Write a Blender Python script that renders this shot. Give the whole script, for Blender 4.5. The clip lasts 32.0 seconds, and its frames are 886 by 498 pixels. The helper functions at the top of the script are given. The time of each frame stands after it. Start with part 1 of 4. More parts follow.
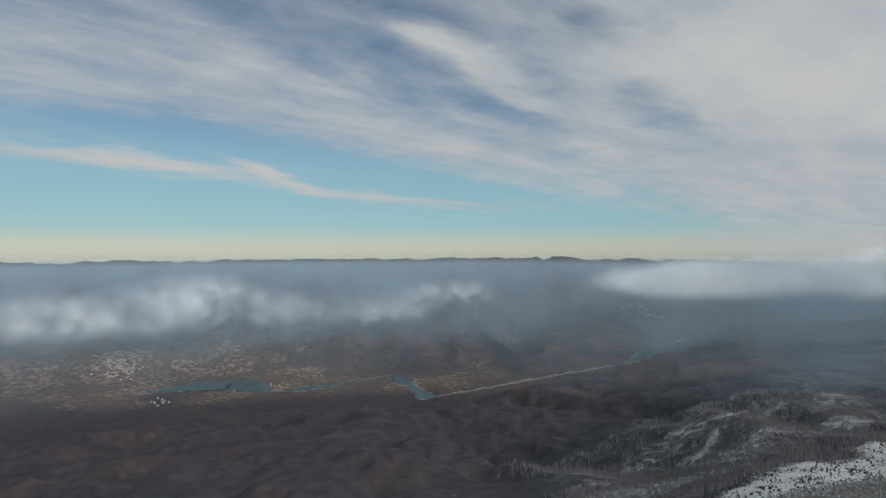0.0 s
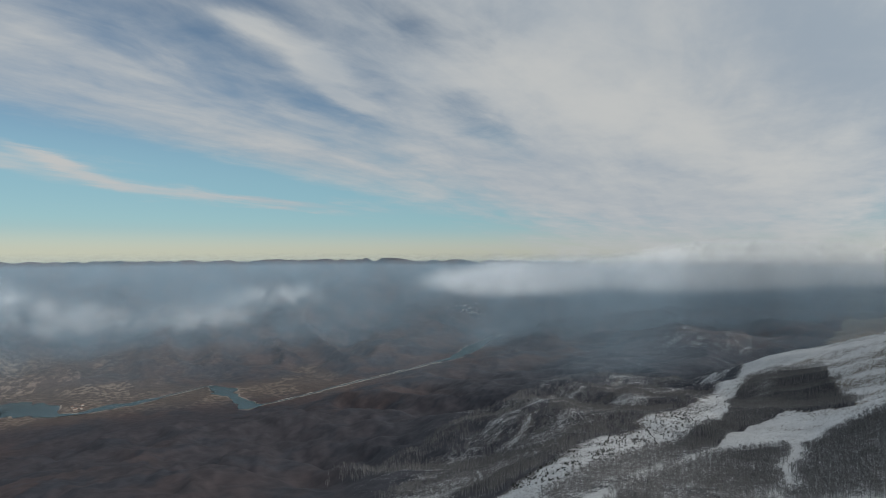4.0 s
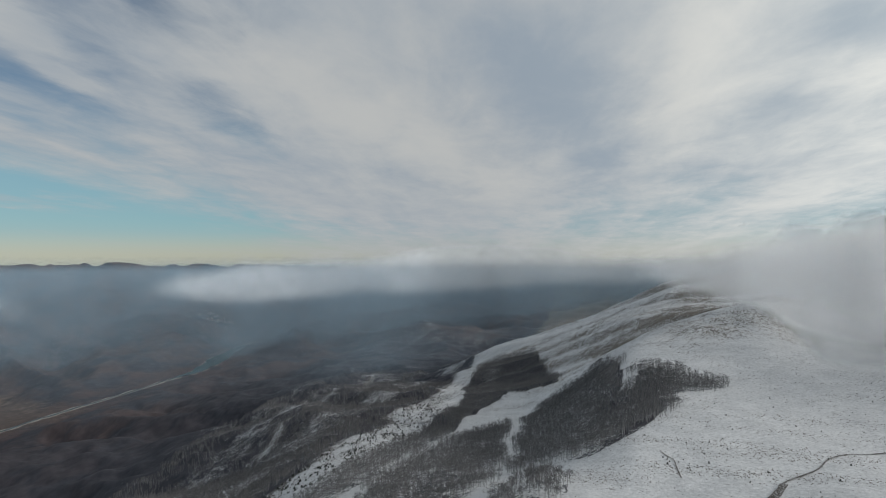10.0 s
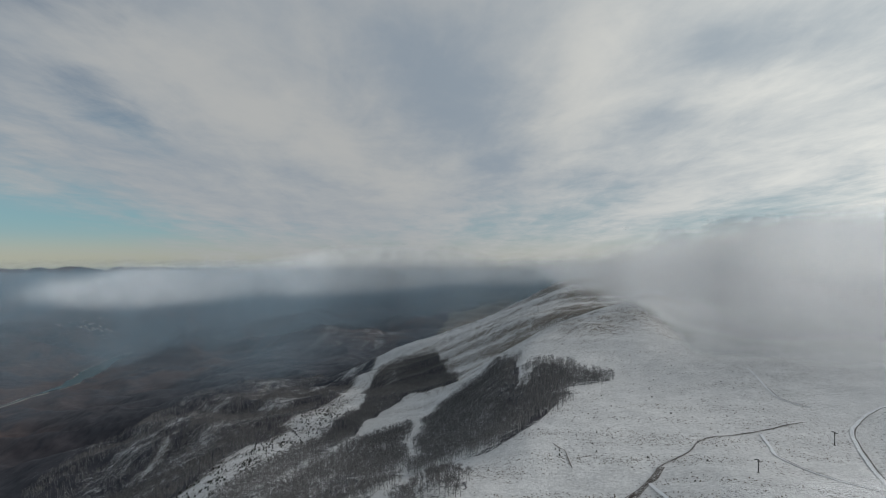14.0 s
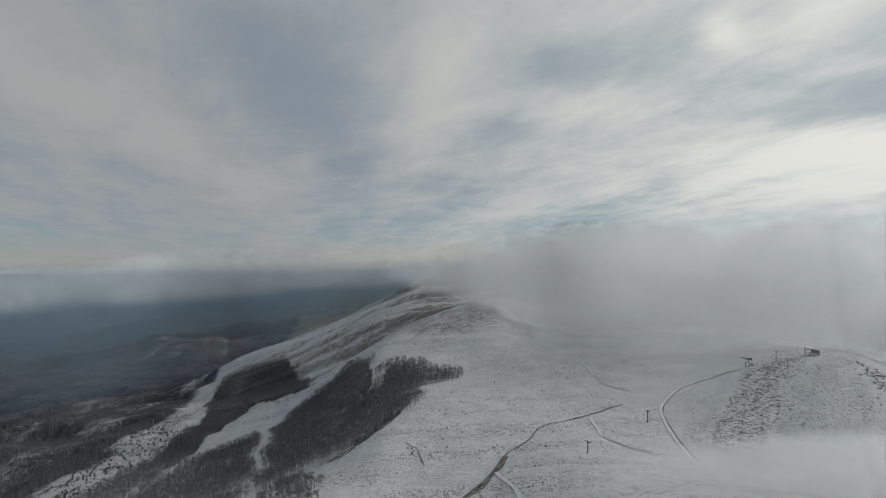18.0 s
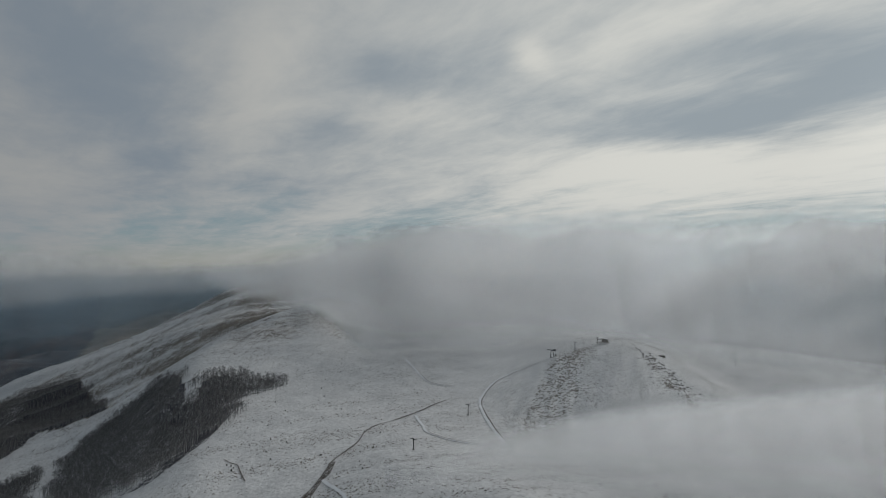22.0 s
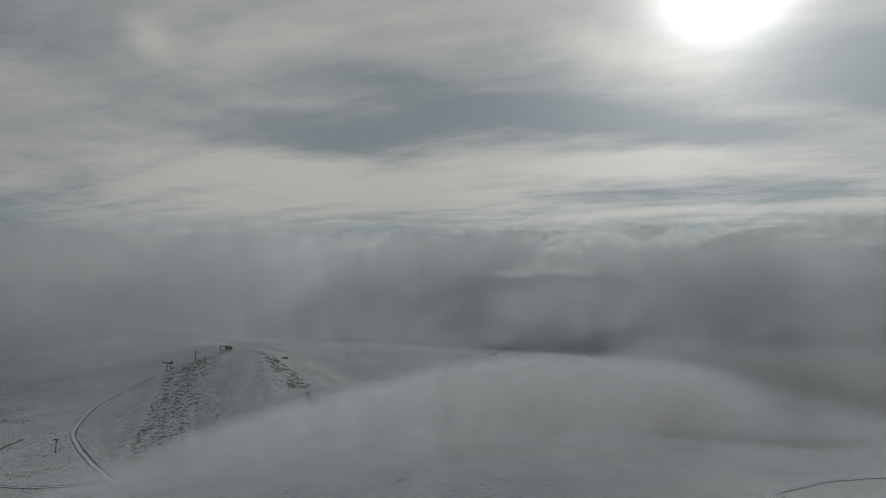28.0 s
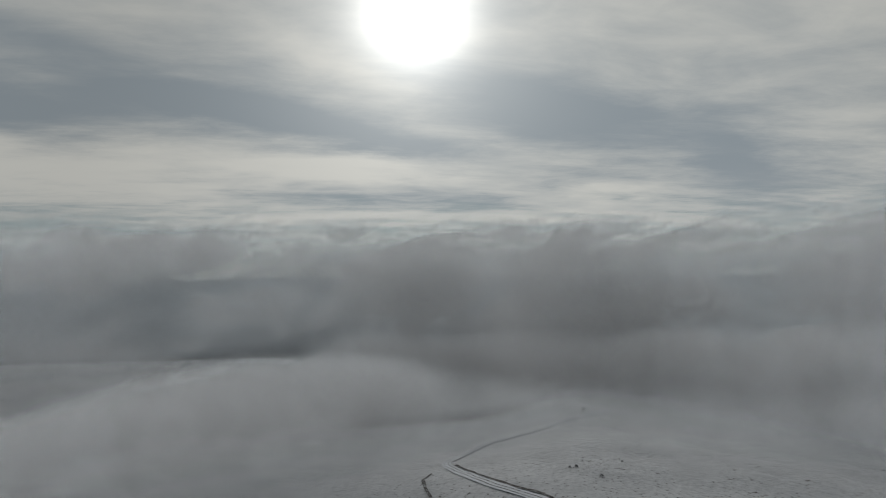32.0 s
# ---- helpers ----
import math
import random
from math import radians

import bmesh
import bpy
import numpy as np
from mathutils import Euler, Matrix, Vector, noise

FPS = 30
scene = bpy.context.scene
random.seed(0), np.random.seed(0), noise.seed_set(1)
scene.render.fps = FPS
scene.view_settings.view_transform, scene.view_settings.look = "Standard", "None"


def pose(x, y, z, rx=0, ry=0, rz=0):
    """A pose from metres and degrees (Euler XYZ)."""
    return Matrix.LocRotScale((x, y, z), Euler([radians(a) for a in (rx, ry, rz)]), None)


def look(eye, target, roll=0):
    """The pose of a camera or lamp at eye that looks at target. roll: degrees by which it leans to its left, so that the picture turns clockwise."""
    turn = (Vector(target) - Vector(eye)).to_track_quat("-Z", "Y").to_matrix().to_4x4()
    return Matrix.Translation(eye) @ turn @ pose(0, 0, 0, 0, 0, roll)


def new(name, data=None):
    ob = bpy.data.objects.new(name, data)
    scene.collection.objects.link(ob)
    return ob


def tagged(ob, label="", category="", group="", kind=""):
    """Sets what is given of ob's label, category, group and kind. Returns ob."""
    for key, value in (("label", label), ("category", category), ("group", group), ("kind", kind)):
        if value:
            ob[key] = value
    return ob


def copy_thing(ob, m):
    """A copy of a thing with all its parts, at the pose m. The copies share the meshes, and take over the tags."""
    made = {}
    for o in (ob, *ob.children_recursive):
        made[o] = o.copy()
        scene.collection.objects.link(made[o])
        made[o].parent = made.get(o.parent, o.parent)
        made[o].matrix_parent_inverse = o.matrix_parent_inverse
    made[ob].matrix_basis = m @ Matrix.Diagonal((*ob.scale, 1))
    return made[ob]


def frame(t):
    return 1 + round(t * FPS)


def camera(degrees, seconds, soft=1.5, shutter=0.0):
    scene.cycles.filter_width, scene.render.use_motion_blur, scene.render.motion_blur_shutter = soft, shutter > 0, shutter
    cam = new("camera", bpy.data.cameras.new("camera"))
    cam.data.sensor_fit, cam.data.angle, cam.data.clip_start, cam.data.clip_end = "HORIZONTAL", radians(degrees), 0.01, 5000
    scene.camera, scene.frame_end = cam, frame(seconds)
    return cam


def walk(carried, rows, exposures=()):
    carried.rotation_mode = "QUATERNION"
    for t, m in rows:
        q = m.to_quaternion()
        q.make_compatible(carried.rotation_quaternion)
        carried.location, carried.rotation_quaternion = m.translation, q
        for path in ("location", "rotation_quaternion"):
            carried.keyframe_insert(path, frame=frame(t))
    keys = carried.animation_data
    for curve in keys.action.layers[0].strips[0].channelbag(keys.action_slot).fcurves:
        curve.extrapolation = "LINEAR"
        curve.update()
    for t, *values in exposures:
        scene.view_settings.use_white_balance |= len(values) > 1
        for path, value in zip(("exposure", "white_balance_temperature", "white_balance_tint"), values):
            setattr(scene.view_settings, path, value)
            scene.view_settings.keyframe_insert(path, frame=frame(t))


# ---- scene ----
# The drone hangs in one place, 150 m over the plateau, and turns to its right.
cam = camera(76.5, 32.0, soft=0.9)
EYE = (0.0, 0.0, 150.0)
TURNS = [  # seconds, yaw, pitch, roll
    (0, -0.00, 0.02, 0.02), (0.5, -1.87, 0.04, 0.01), (1, -4.00, 0.05, -0.03), (1.5, -6.28, 0.07, -0.08), (2, -9.00, 0.09, -0.10),
    (2.5, -11.07, 0.11, -0.11), (3, -13.23, 0.14, -0.08), (3.5, -15.23, 0.15, -0.05), (5.5, -23.52, 0.27, -0.03), (6, -25.81, 0.29, -0.03),
    (6.5, -27.88, 0.32, -0.04), (7, -29.89, 0.34, -0.05), (7.5, -31.99, 0.38, -0.05), (8, -34.30, 0.42, -0.03), (8.5, -36.54, 0.46, -0.00),
    (9, -38.57, 0.49, 0.01), (9.5, -40.23, 0.52, -0.01), (10, -41.93, 0.56, -0.05), (10.5, -43.63, 0.60, -0.09), (11, -45.58, 0.64, -0.09),
    (11.5, -47.25, 0.67, -0.08), (12, -48.74, 0.69, -0.06), (12.5, -48.90, 0.71, -0.06), (13, -49.14, 0.73, -0.05), (13.5, -50.24, 0.74, -0.04),
    (14, -51.98, 0.76, -0.03), (14.5, -53.80, 0.79, -0.03), (16.5, -61.35, 0.90, 0.12), (17, -63.35, 0.92, 0.16), (17.5, -65.02, 0.94, 0.21),
    (18, -66.88, 0.96, 0.25), (18.5, -68.71, 0.98, 0.30), (19, -70.87, 1.00, 0.35), (19.5, -72.72, 1.03, 0.40), (20, -74.80, 1.06, 0.43),
    (20.5, -77.25, 1.08, 0.47), (21, -79.97, 1.09, 0.52), (21.5, -81.99, 1.11, 0.55), (22, -84.34, 1.13, 0.58), (22.5, -86.65, 1.14, 0.63),
    (23, -89.64, 1.15, 0.70), (23.5, -92.80, 1.16, 0.76), (24, -96.00, 1.16, 0.78), (24.5, -98.14, 1.16, 0.79), (26.5, -109.68, 1.24, 0.43),
    (27, -113.54, 1.24, 0.45), (27.5, -117.21, 1.24, 0.45), (28, -121.19, 1.24, 0.44), (28.5, -125.04, 1.24, 0.44), (29, -129.00, 1.24, 0.46),
    (29.5, -132.69, 1.23, 0.51), (30, -136.53, 1.21, 0.56), (30.5, -140.11, 1.17, 0.59), (31, -143.71, 1.13, 0.59), (31.5, -147.28, 1.12, 0.58),
    (32, -150.90, 1.12, 0.57),
]
EXPOSURES = [(0, 0.12), (8, 0.06), (14, -0.18), (20, -0.5), (24, -0.80), (27, -1.16), (28.5, -1.30), (32, -1.26)]
walk(cam, [(t, pose(*EYE, 90 + p, r, yaw)) for t, yaw, p, r in TURNS], EXPOSURES)

# ---- sky and sun ----
SUN_AZ, SUN_EL = -148.2, 24.0


def bearing(az, el=0.0):
    """The unit vector at a bearing (degrees to the left of +y) and an elevation."""
    a, e = radians(az), radians(el)
    return Vector((-math.sin(a) * math.cos(e), math.cos(a) * math.cos(e), math.sin(e)))


class Net:
    """A short hand for node trees."""

    def __init__(self, tree):
        self.t = tree

    def add(self, kind, **props):
        n = self.t.nodes.new(kind)
        for k, v in props.items():
            if k == "operation":
                n.operation = v
            elif k == "data_type":
                n.data_type = v
            elif k == "noise_dimensions":
                n.noise_dimensions = v
            elif k == "vector_type":
                n.vector_type = v
            elif k == "blend_type":
                n.blend_type = v
        return n

    def put(self, n, i, v):
        if v is None:
            return
        if hasattr(v, "is_linked"):
            self.t.links.new(v, n.inputs[i])
        else:
            n.inputs[i].default_value = v

    def m(self, op, a, b=None, c=None):
        n = self.add("ShaderNodeMath", operation=op)
        for i, v in enumerate((a, b, c)):
            self.put(n, i, v)
        return n.outputs[0]

    def v(self, op, a, b=None, out=0):
        n = self.add("ShaderNodeVectorMath", operation=op)
        self.put(n, 0, a), self.put(n, 1, b)
        return n.outputs[out]

    def dot(self, a, b):
        return self.v("DOT_PRODUCT", a, b, "Value")

    def xyz(self, x, y, z=0.0):
        n = self.add("ShaderNodeCombineXYZ")
        for i, v in enumerate((x, y, z)):
            self.put(n, i, v)
        return n.outputs[0]

    def noise(self, vec, scale, detail=4.0, rough=0.55, warp=0.0):
        n = self.add("ShaderNodeTexNoise")
        self.put(n, "Vector", vec), self.put(n, "Scale", scale), self.put(n, "Detail", detail)
        self.put(n, "Roughness", rough), self.put(n, "Distortion", warp)
        return n.outputs[0]

    def span(self, v, lo, hi, a=0.0, b=1.0):
        n = self.add("ShaderNodeMapRange")
        n.interpolation_type = "SMOOTHSTEP"
        for i, w in enumerate((v, lo, hi, a, b)):
            self.put(n, i, w)
        return n.outputs[0]

    def mix(self, f, a, b, blend="MIX"):
        n = self.add("ShaderNodeMix", data_type="RGBA", blend_type=blend)
        self.put(n, 0, f)
        for i, v in ((6, a), (7, b)):
            if isinstance(v, tuple):
                v = (*v, 1.0)[:4]
            self.put(n, i, v)
        return n.outputs[2]


world = bpy.data.worlds.new("winter_sky")
scene.world = world
world.use_nodes = True
N = Net(world.node_tree)
world.node_tree.nodes.clear()
way = N.add("ShaderNodeTexCoord").outputs["Generated"]
part_xyz = N.add("ShaderNodeSeparateXYZ")
N.put(part_xyz, 0, way)
dx, dy, dz = part_xyz.outputs
sky = N.add("ShaderNodeTexSky")
sky.sky_type, sky.sun_disc = "NISHITA", False
sky.sun_elevation, sky.sun_rotation = radians(SUN_EL), radians(-SUN_AZ)
sky.altitude, sky.air_density, sky.dust_density = 1600, 1.0, 0.6
clear = N.mix(1.0, sky.outputs[0], (0.055, 0.061, 0.060), "MULTIPLY")
# the high cloud lies in one level sheet, drawn out along the wind
lift = N.m("ADD", N.m("MAXIMUM", dz, 0.0), 0.09)
px, py = N.m("DIVIDE", dx, lift), N.m("DIVIDE", dy, lift)
wind = radians(50)
u = N.m("ADD", N.m("MULTIPLY", px, math.sin(wind)), N.m("MULTIPLY", py, math.cos(wind)))
v = N.m("SUBTRACT", N.m("MULTIPLY", px, math.cos(wind)), N.m("MULTIPLY", py, math.sin(wind)))
streak = N.noise(N.xyz(N.m("MULTIPLY", u, 0.26), N.m("MULTIPLY", v, 1.1), 3.0), 0.95, 8.0, 0.58, 0.6)
billow = N.noise(N.xyz(N.m("MULTIPLY", u, 0.55), N.m("MULTIPLY", v, 0.95), 8.0), 1.7, 8.0, 0.60, 0.5)
fine = N.noise(N.xyz(N.m("MULTIPLY", u, 0.8), N.m("MULTIPLY", v, 1.2), 1.0), 3.2, 6.0, 0.60, 0.4)
# the large forms are torn along the same wind
tear = N.add("ShaderNodeTexNoise")
N.put(tear, "Vector", N.xyz(N.m("MULTIPLY", u, 0.8), N.m("MULTIPLY", v, 1.3), 5.0)), N.put(tear, "Scale", 1.6)
N.put(tear, "Detail", 6.0), N.put(tear, "Roughness", 0.6)
bent = N.v("ADD", way, N.v("MULTIPLY", N.v("SUBTRACT", tear.outputs["Color"], (0.5, 0.5, 0.5)), (0.10, 0.10, 0.045)))


def patch(az, el, wide, high, lean=0.0):
    """A soft form in the sky, 1 at its middle: half widths in degrees, leaning to its right end's rise."""
    c = bearing(az, el)
    right = Vector((math.cos(radians(az)), math.sin(radians(az)), 0))
    up = right.cross(c) * -1 if right.cross(c).z < 0 else right.cross(c)
    a = right * math.cos(radians(lean)) + up * math.sin(radians(lean))
    b = up * math.cos(radians(lean)) - right * math.sin(radians(lean))
    s = N.dot(bent, tuple(a / math.sin(radians(wide))))
    t = N.dot(bent, tuple(b / math.sin(radians(high))))
    return N.m("POWER", 0.3679, N.m("MULTIPLY_ADD", s, s, N.m("MULTIPLY", t, t)))


def total(*terms):
    s = 0.0
    for w, t in terms:
        s = N.m("MULTIPLY_ADD", t, w, s)
    return s


side = N.span(N.dot(way, tuple(bearing(-125))), -0.75, 0.30)      # the overcast side
cover = total((0.72, streak), (0.40, fine), (0.42, billow), (0.58, side), (1.0, N.span(dz, 0.02, 0.22, -0.30, 0.16)),
              (-0.5, patch(28.7, 10.5, 12.1, 1.4, -3)), (-0.42, patch(7.2, 8.1, 14.7, 1.3, -11)), (-0.3, patch(28.4, 5.4, 10.3, 1.1, -1)),
              (0.60, patch(29.2, 7.8, 11, 0.9, -3)), (0.45, patch(17.4, 7.4, 6, 0.6, -21)), (0.55, patch(2.4, 5.0, 13.1, 0.6, -4)),
              (-0.2, patch(1.9, 22.0, 5.8, 1.8, -16)), (-0.2, patch(-14.4, 21.8, 2.4, 1.5, -30)), (-0.2, patch(-7.2, 13.8, 5.4, 0.9, -17)),
              (0.30, patch(-36, 5, 13, 4, -3)), (0.5, patch(2.5, 21.0, 3.5, 1.3, -14)),
              (0.6, patch(-4.1, 18.2, 3.3, 1.4, -18)), (0.45, patch(-7.8, 15.1, 2.6, 0.7, -28)), (0.3, patch(-15.5, 17.3, 3.3, 1.5, -14)), (0.2, patch(-25, 9, 14, 4, -5)),
              (0.2, patch(-0.9, 9.9, 11.9, 2.2, -10)), (-0.28, patch(-20.5, 13.4, 6.5, 2.0, -38)),
              (-0.12, patch(-26, 11.0, 7, 1.6, -14)), (-0.15, patch(-16.6, 2.2, 6.6, 1.9, -10)))
cover = N.span(cover, 0.60, 1.30)
tone = total((0.66, billow), (0.62, streak), (0.42, fine),
             (0.3, patch(-34.4, 13.8, 16.3, 2.8, -28)), (-0.4, patch(-52.5, 16.0, 8.7, 4.3, -43)), (0.22, patch(-65.0, 15.5, 7.9, 3.7, 68)),
             (-0.4, patch(-78.6, 18.9, 5.2, 2.4, -0)), (-0.22, patch(-72.9, 12.8, 3.5, 1.3, 24)), (-0.25, patch(-58.8, 9.7, 2.4, 1.1, 13)),
             (0.2, patch(-80.3, 14.6, 7.0, 1.8, 5)), (-0.15, patch(-78.0, 7.6, 6.8, 1.3, 0)), (-0.2, patch(-100.3, 12.7, 9.3, 2.2, -6)),
             (0.35, patch(-101.5, 8.5, 8.1, 2.5, -2)), (0.3, patch(-93.3, 19.8, 2.1, 1.2, -22)), 
             (-0.25, patch(-119.3, 13.2, 11.1, 2.2, 6)), (0.35, patch(-112.9, 7.8, 22.5, 3.1, 1)),
             (-0.2, patch(-129.2, 14.5, 5.5, 1.8, 2)), (-0.6, patch(-136.6, 13.5, 15.5, 1.7, -9)), (-0.35, patch(-111.6, 12.3, 6.3, 2.2, -2)),
             (-0.2, patch(-112.8, 18.1, 7.4, 1.8, 1)), (-0.5, patch(-165.2, 13.4, 12.5, 2.5, -16)), (-0.4, patch(-178.9, 8.9, 4.8, 3.1, -47)),
             (0.4, patch(-140.5, 9.6, 10.3, 1.4, -0)), (0.3, patch(-166.3, 6.4, 5.1, 0.9, -0)), (-0.25, patch(-144.9, 6.4, 14.5, 0.9, -1)),
             (0.4, patch(-152.5, 4.3, 17.2, 0.5, -1)), (0.3, patch(-140.5, 19.1, 7.7, 2.1, -22)), (0.3, patch(0.2, 19.9, 4.8, 2.4, -19)), (0.45, patch(20, 7, 24, 2.6, -8)))
tone = N.span(tone, 0.45, 1.25)
tone = N.m("ADD", N.m("MULTIPLY", tone, N.span(dz, 0.03, 0.16, 0.55, 1.0)), N.span(dz, 0.03, 0.16, 0.27, 0.0))
dusk = N.span(N.dot(way, tuple(bearing(-150))), -0.3, 0.8)
dull = N.mix(dusk, (0.285, 0.340, 0.40), (0.46, 0.53, 0.58))
pale = N.mix(dusk, (0.475, 0.487, 0.485), (1.03, 1.03, 0.965))
veil = N.mix(tone, dull, pale)
near_sun = N.dot(way, tuple(bearing(SUN_AZ, SUN_EL)))
halo = N.m("POWER", N.m("MAXIMUM", near_sun, 0.0), 45.0)
core = N.m("MULTIPLY", N.m("POWER", N.m("MAXIMUM", near_sun, 0.0), 330.0), N.m("ADD", 0.2, N.m("MULTIPLY", streak, 1.6)))
veil = N.mix(1.0, veil, N.mix(1.0, (0.62, 0.61, 0.575), N.xyz(halo, halo, halo), "MULTIPLY"), "ADD")
veil = N.mix(1.0, veil, N.mix(1.0, (2.7, 2.7, 2.6), N.xyz(core, core, core), "MULTIPLY"), "ADD")
low_blue = N.m("MULTIPLY", N.span(dz, -0.01, 0.04), N.span(dz, 0.09, 0.24, 1.0, 0.0))
clear = N.mix(N.m("MULTIPLY", low_blue, 0.65), clear, (0.225, 0.42, 0.495))
toward = N.span(N.dot(way, tuple(bearing(-160))), 0.70, 0.98, 1.0, 1.28)
veil = N.mix(1.0, veil, N.xyz(toward, toward, toward), "MULTIPLY")
shown = N.mix(cover, clear, veil)
glow_low = N.span(dz, 0.0, 0.055, 1.0, 0.0)
shown = N.mix(N.m("MULTIPLY", glow_low, 0.5), shown, N.mix(dusk, (0.415, 0.425, 0.415), (1.0, 0.95, 0.80)))
lamp_bg = N.add("ShaderNodeBackground")
N.put(lamp_bg, 0, shown), N.put(lamp_bg, 1, 1.0)
N.put(N.add("ShaderNodeOutputWorld"), 0, lamp_bg.outputs[0])

sun = new("sun", bpy.data.lights.new("sun", "SUN"))
sun.data.energy, sun.data.angle, sun.data.color = 1.5, radians(10), (1.0, 0.975, 0.94)
sun.matrix_world = look(tuple(bearing(SUN_AZ, SUN_EL) * 3000), (0, 0, 0))
scene.cycles.transparent_max_bounces = 64

# ---- landform: the height of the ground, in metres, over the plan ----
LATTICE = np.random.RandomState(7).rand(256, 256)


def wave(x, y):
    """Smooth value noise, -1 to 1, one lump a metre."""
    xi, yi = np.floor(x).astype(int), np.floor(y).astype(int)
    fx, fy = x - xi, y - yi
    fx, fy = fx * fx * (3 - 2 * fx), fy * fy * (3 - 2 * fy)
    a, b = LATTICE[xi % 256, yi % 256], LATTICE[(xi + 1) % 256, yi % 256]
    c, d = LATTICE[xi % 256, (yi + 1) % 256], LATTICE[(xi + 1) % 256, (yi + 1) % 256]
    return 2 * (a * (1 - fx) * (1 - fy) + b * fx * (1 - fy) + c * (1 - fx) * fy + d * fx * fy) - 1


def fractal(x, y, size, octaves=4, gain=0.5):
    total, amp, norm = 0, 1.0, 0
    for k in range(octaves):
        total = total + amp * wave(x / size + 17.3 * k, y / size - 9.1 * k)
        norm, amp, size = norm + amp, amp * gain, size / 2.03
    return total / norm


def ramp(v, lo, hi):
    t = np.clip((v - lo) / (hi - lo), 0, 1)
    return t * t * (3 - 2 * t)


def belt(v, lo, hi, soft):
    return ramp(v, lo - soft, lo + soft) * (1 - ramp(v, hi - soft, hi + soft))


SECTIONS = {}


def section(az, *line):
    """The fall of the land from the eye along one bearing: pairs of distance and height under the eye."""
    SECTIONS[az] = line


section(60, (60, -200), (300, -290), (900, -410), (1800, -610), (2500, -725), (3000, -752), (3700, -745), (4300, -600), (4900, -92))
section(22, (60, -195), (300, -280), (900, -410), (1800, -610), (2500, -725), (3000, -754), (3700, -745), (4300, -600), (4900, -92))
section(0, (60, -190), (300, -260), (900, -405), (1800, -605), (2500, -715), (2900, -750), (3500, -735), (4300, -590), (4900, -85))
section(-20, (60, -180), (400, -235), (850, -345), (1300, -430), (2000, -570), (3000, -675), (3700, -675), (4300, -560), (4900, -85))
section(-30, (60, -170), (400, -200), (700, -265), (1100, -340), (1600, -430), (2300, -520), (3300, -640), (4300, -590), (4900, -110))
section(-40, (60, -160), (300, -165), (450, -197), (700, -255), (1000, -303), (1500, -390), (2200, -500), (3000, -575), (3350, -500), (3500, -450), (3900, -540), (4400, -420), (4900, -230))
section(-50, (60, -150), (300, -150), (400, -162), (500, -194), (700, -235), (1000, -285), (1400, -278), (1900, -282), (2600, -520), (3400, -500), (4300, -430), (4900, -262))
section(-60, (60, -140), (350, -152), (500, -156), (600, -166), (850, -152), (960, -146), (1120, -180), (1400, -150), (1800, -137), (2400, -400), (3300, -460), (4300, -380), (4900, -165))
section(-64.5, (60, -137), (350, -151), (560, -153), (760, -152), (900, -136), (1020, -109), (1160, -148), (1400, -112), (1750, -70), (2000, -130), (3000, -330), (4900, -150))
section(-69, (60, -135), (350, -150), (560, -150), (760, -151), (950, -118), (1080, -82), (1230, -125), (1450, -86), (1700, -46), (2100, -120), (3000, -300), (4900, -215))
section(-72, (60, -133), (360, -148), (550, -150), (750, -150), (950, -116), (1120, -62), (1280, -112), (1500, -70), (1800, -30), (2200, 5), (2700, -150), (4900, -205))
section(-74.5, (60, -132), (380, -145), (540, -150), (730, -148), (980, -120), (1150, -80), (1300, -92), (1500, -70), (1800, -28), (2200, 15), (2700, -150), (4900, -200))
section(-80, (60, -130), (400, -140), (520, -150), (700, -145), (1000, -124), (1300, -90), (1700, -30), (2100, 20), (2600, -150), (4900, -165))
section(-90, (60, -125), (300, -125), (470, -150), (560, -149), (720, -134), (900, -128), (1400, -110), (2600, -200), (4900, -160))
section(-102, (60, -122), (250, -125), (480, -154), (600, -124), (700, -98), (780, -106), (1000, -140), (2000, -240), (3500, -300), (4900, -130))
section(-113, (60, -120), (300, -130), (500, -152), (640, -141), (740, -163), (820, -172), (885, -152), (920, -155), (1000, -175), (1100, -160), (2000, -280), (3500, -300), (4900, -130))
section(-130, (60, -115), (300, -128), (500, -150), (700, -165), (1000, -200), (2000, -300), (3500, -300), (4900, -140))
section(-150, (60, -105), (300, -120), (400, -140), (550, -148), (650, -190), (1000, -240), (2000, -320), (3500, -300), (4900, -140))
section(-165, (60, -95), (250, -105), (550, -140), (800, -180), (1400, -260), (3500, -300), (4900, -140))
section(-196, (60, -90), (200, -92), (500, -150), (900, -240), (1800, -330), (3500, -300), (4900, -140))
section(-250, (60, -120), (300, -170), (900, -330), (1800, -420), (4900, -300))
section(-300, (60, -200), (300, -290), (900, -400), (1800, -580), (3000, -750), (4300, -600), (4900, -92))
BEARINGS = np.array(sorted(SECTIONS))
RADII = np.geomspace(20, 4900, 150)
TABLE = np.array([np.interp(RADII, *zip(*((0, SECTIONS[a][0][1]),) + SECTIONS[a])) for a in BEARINGS])
for _ in range(3):
    TABLE[:, 1:-1] = 0.25 * TABLE[:, :-2] + 0.5 * TABLE[:, 1:-1] + 0.25 * TABLE[:, 2:]


def monotone(az):
    """Weights of the four sections round a bearing, for a smooth blend."""
    k = np.clip(np.searchsorted(BEARINGS, az) - 1, 0, len(BEARINGS) - 2)
    u = (az - BEARINGS[k]) / (BEARINGS[k + 1] - BEARINGS[k])
    return k, u


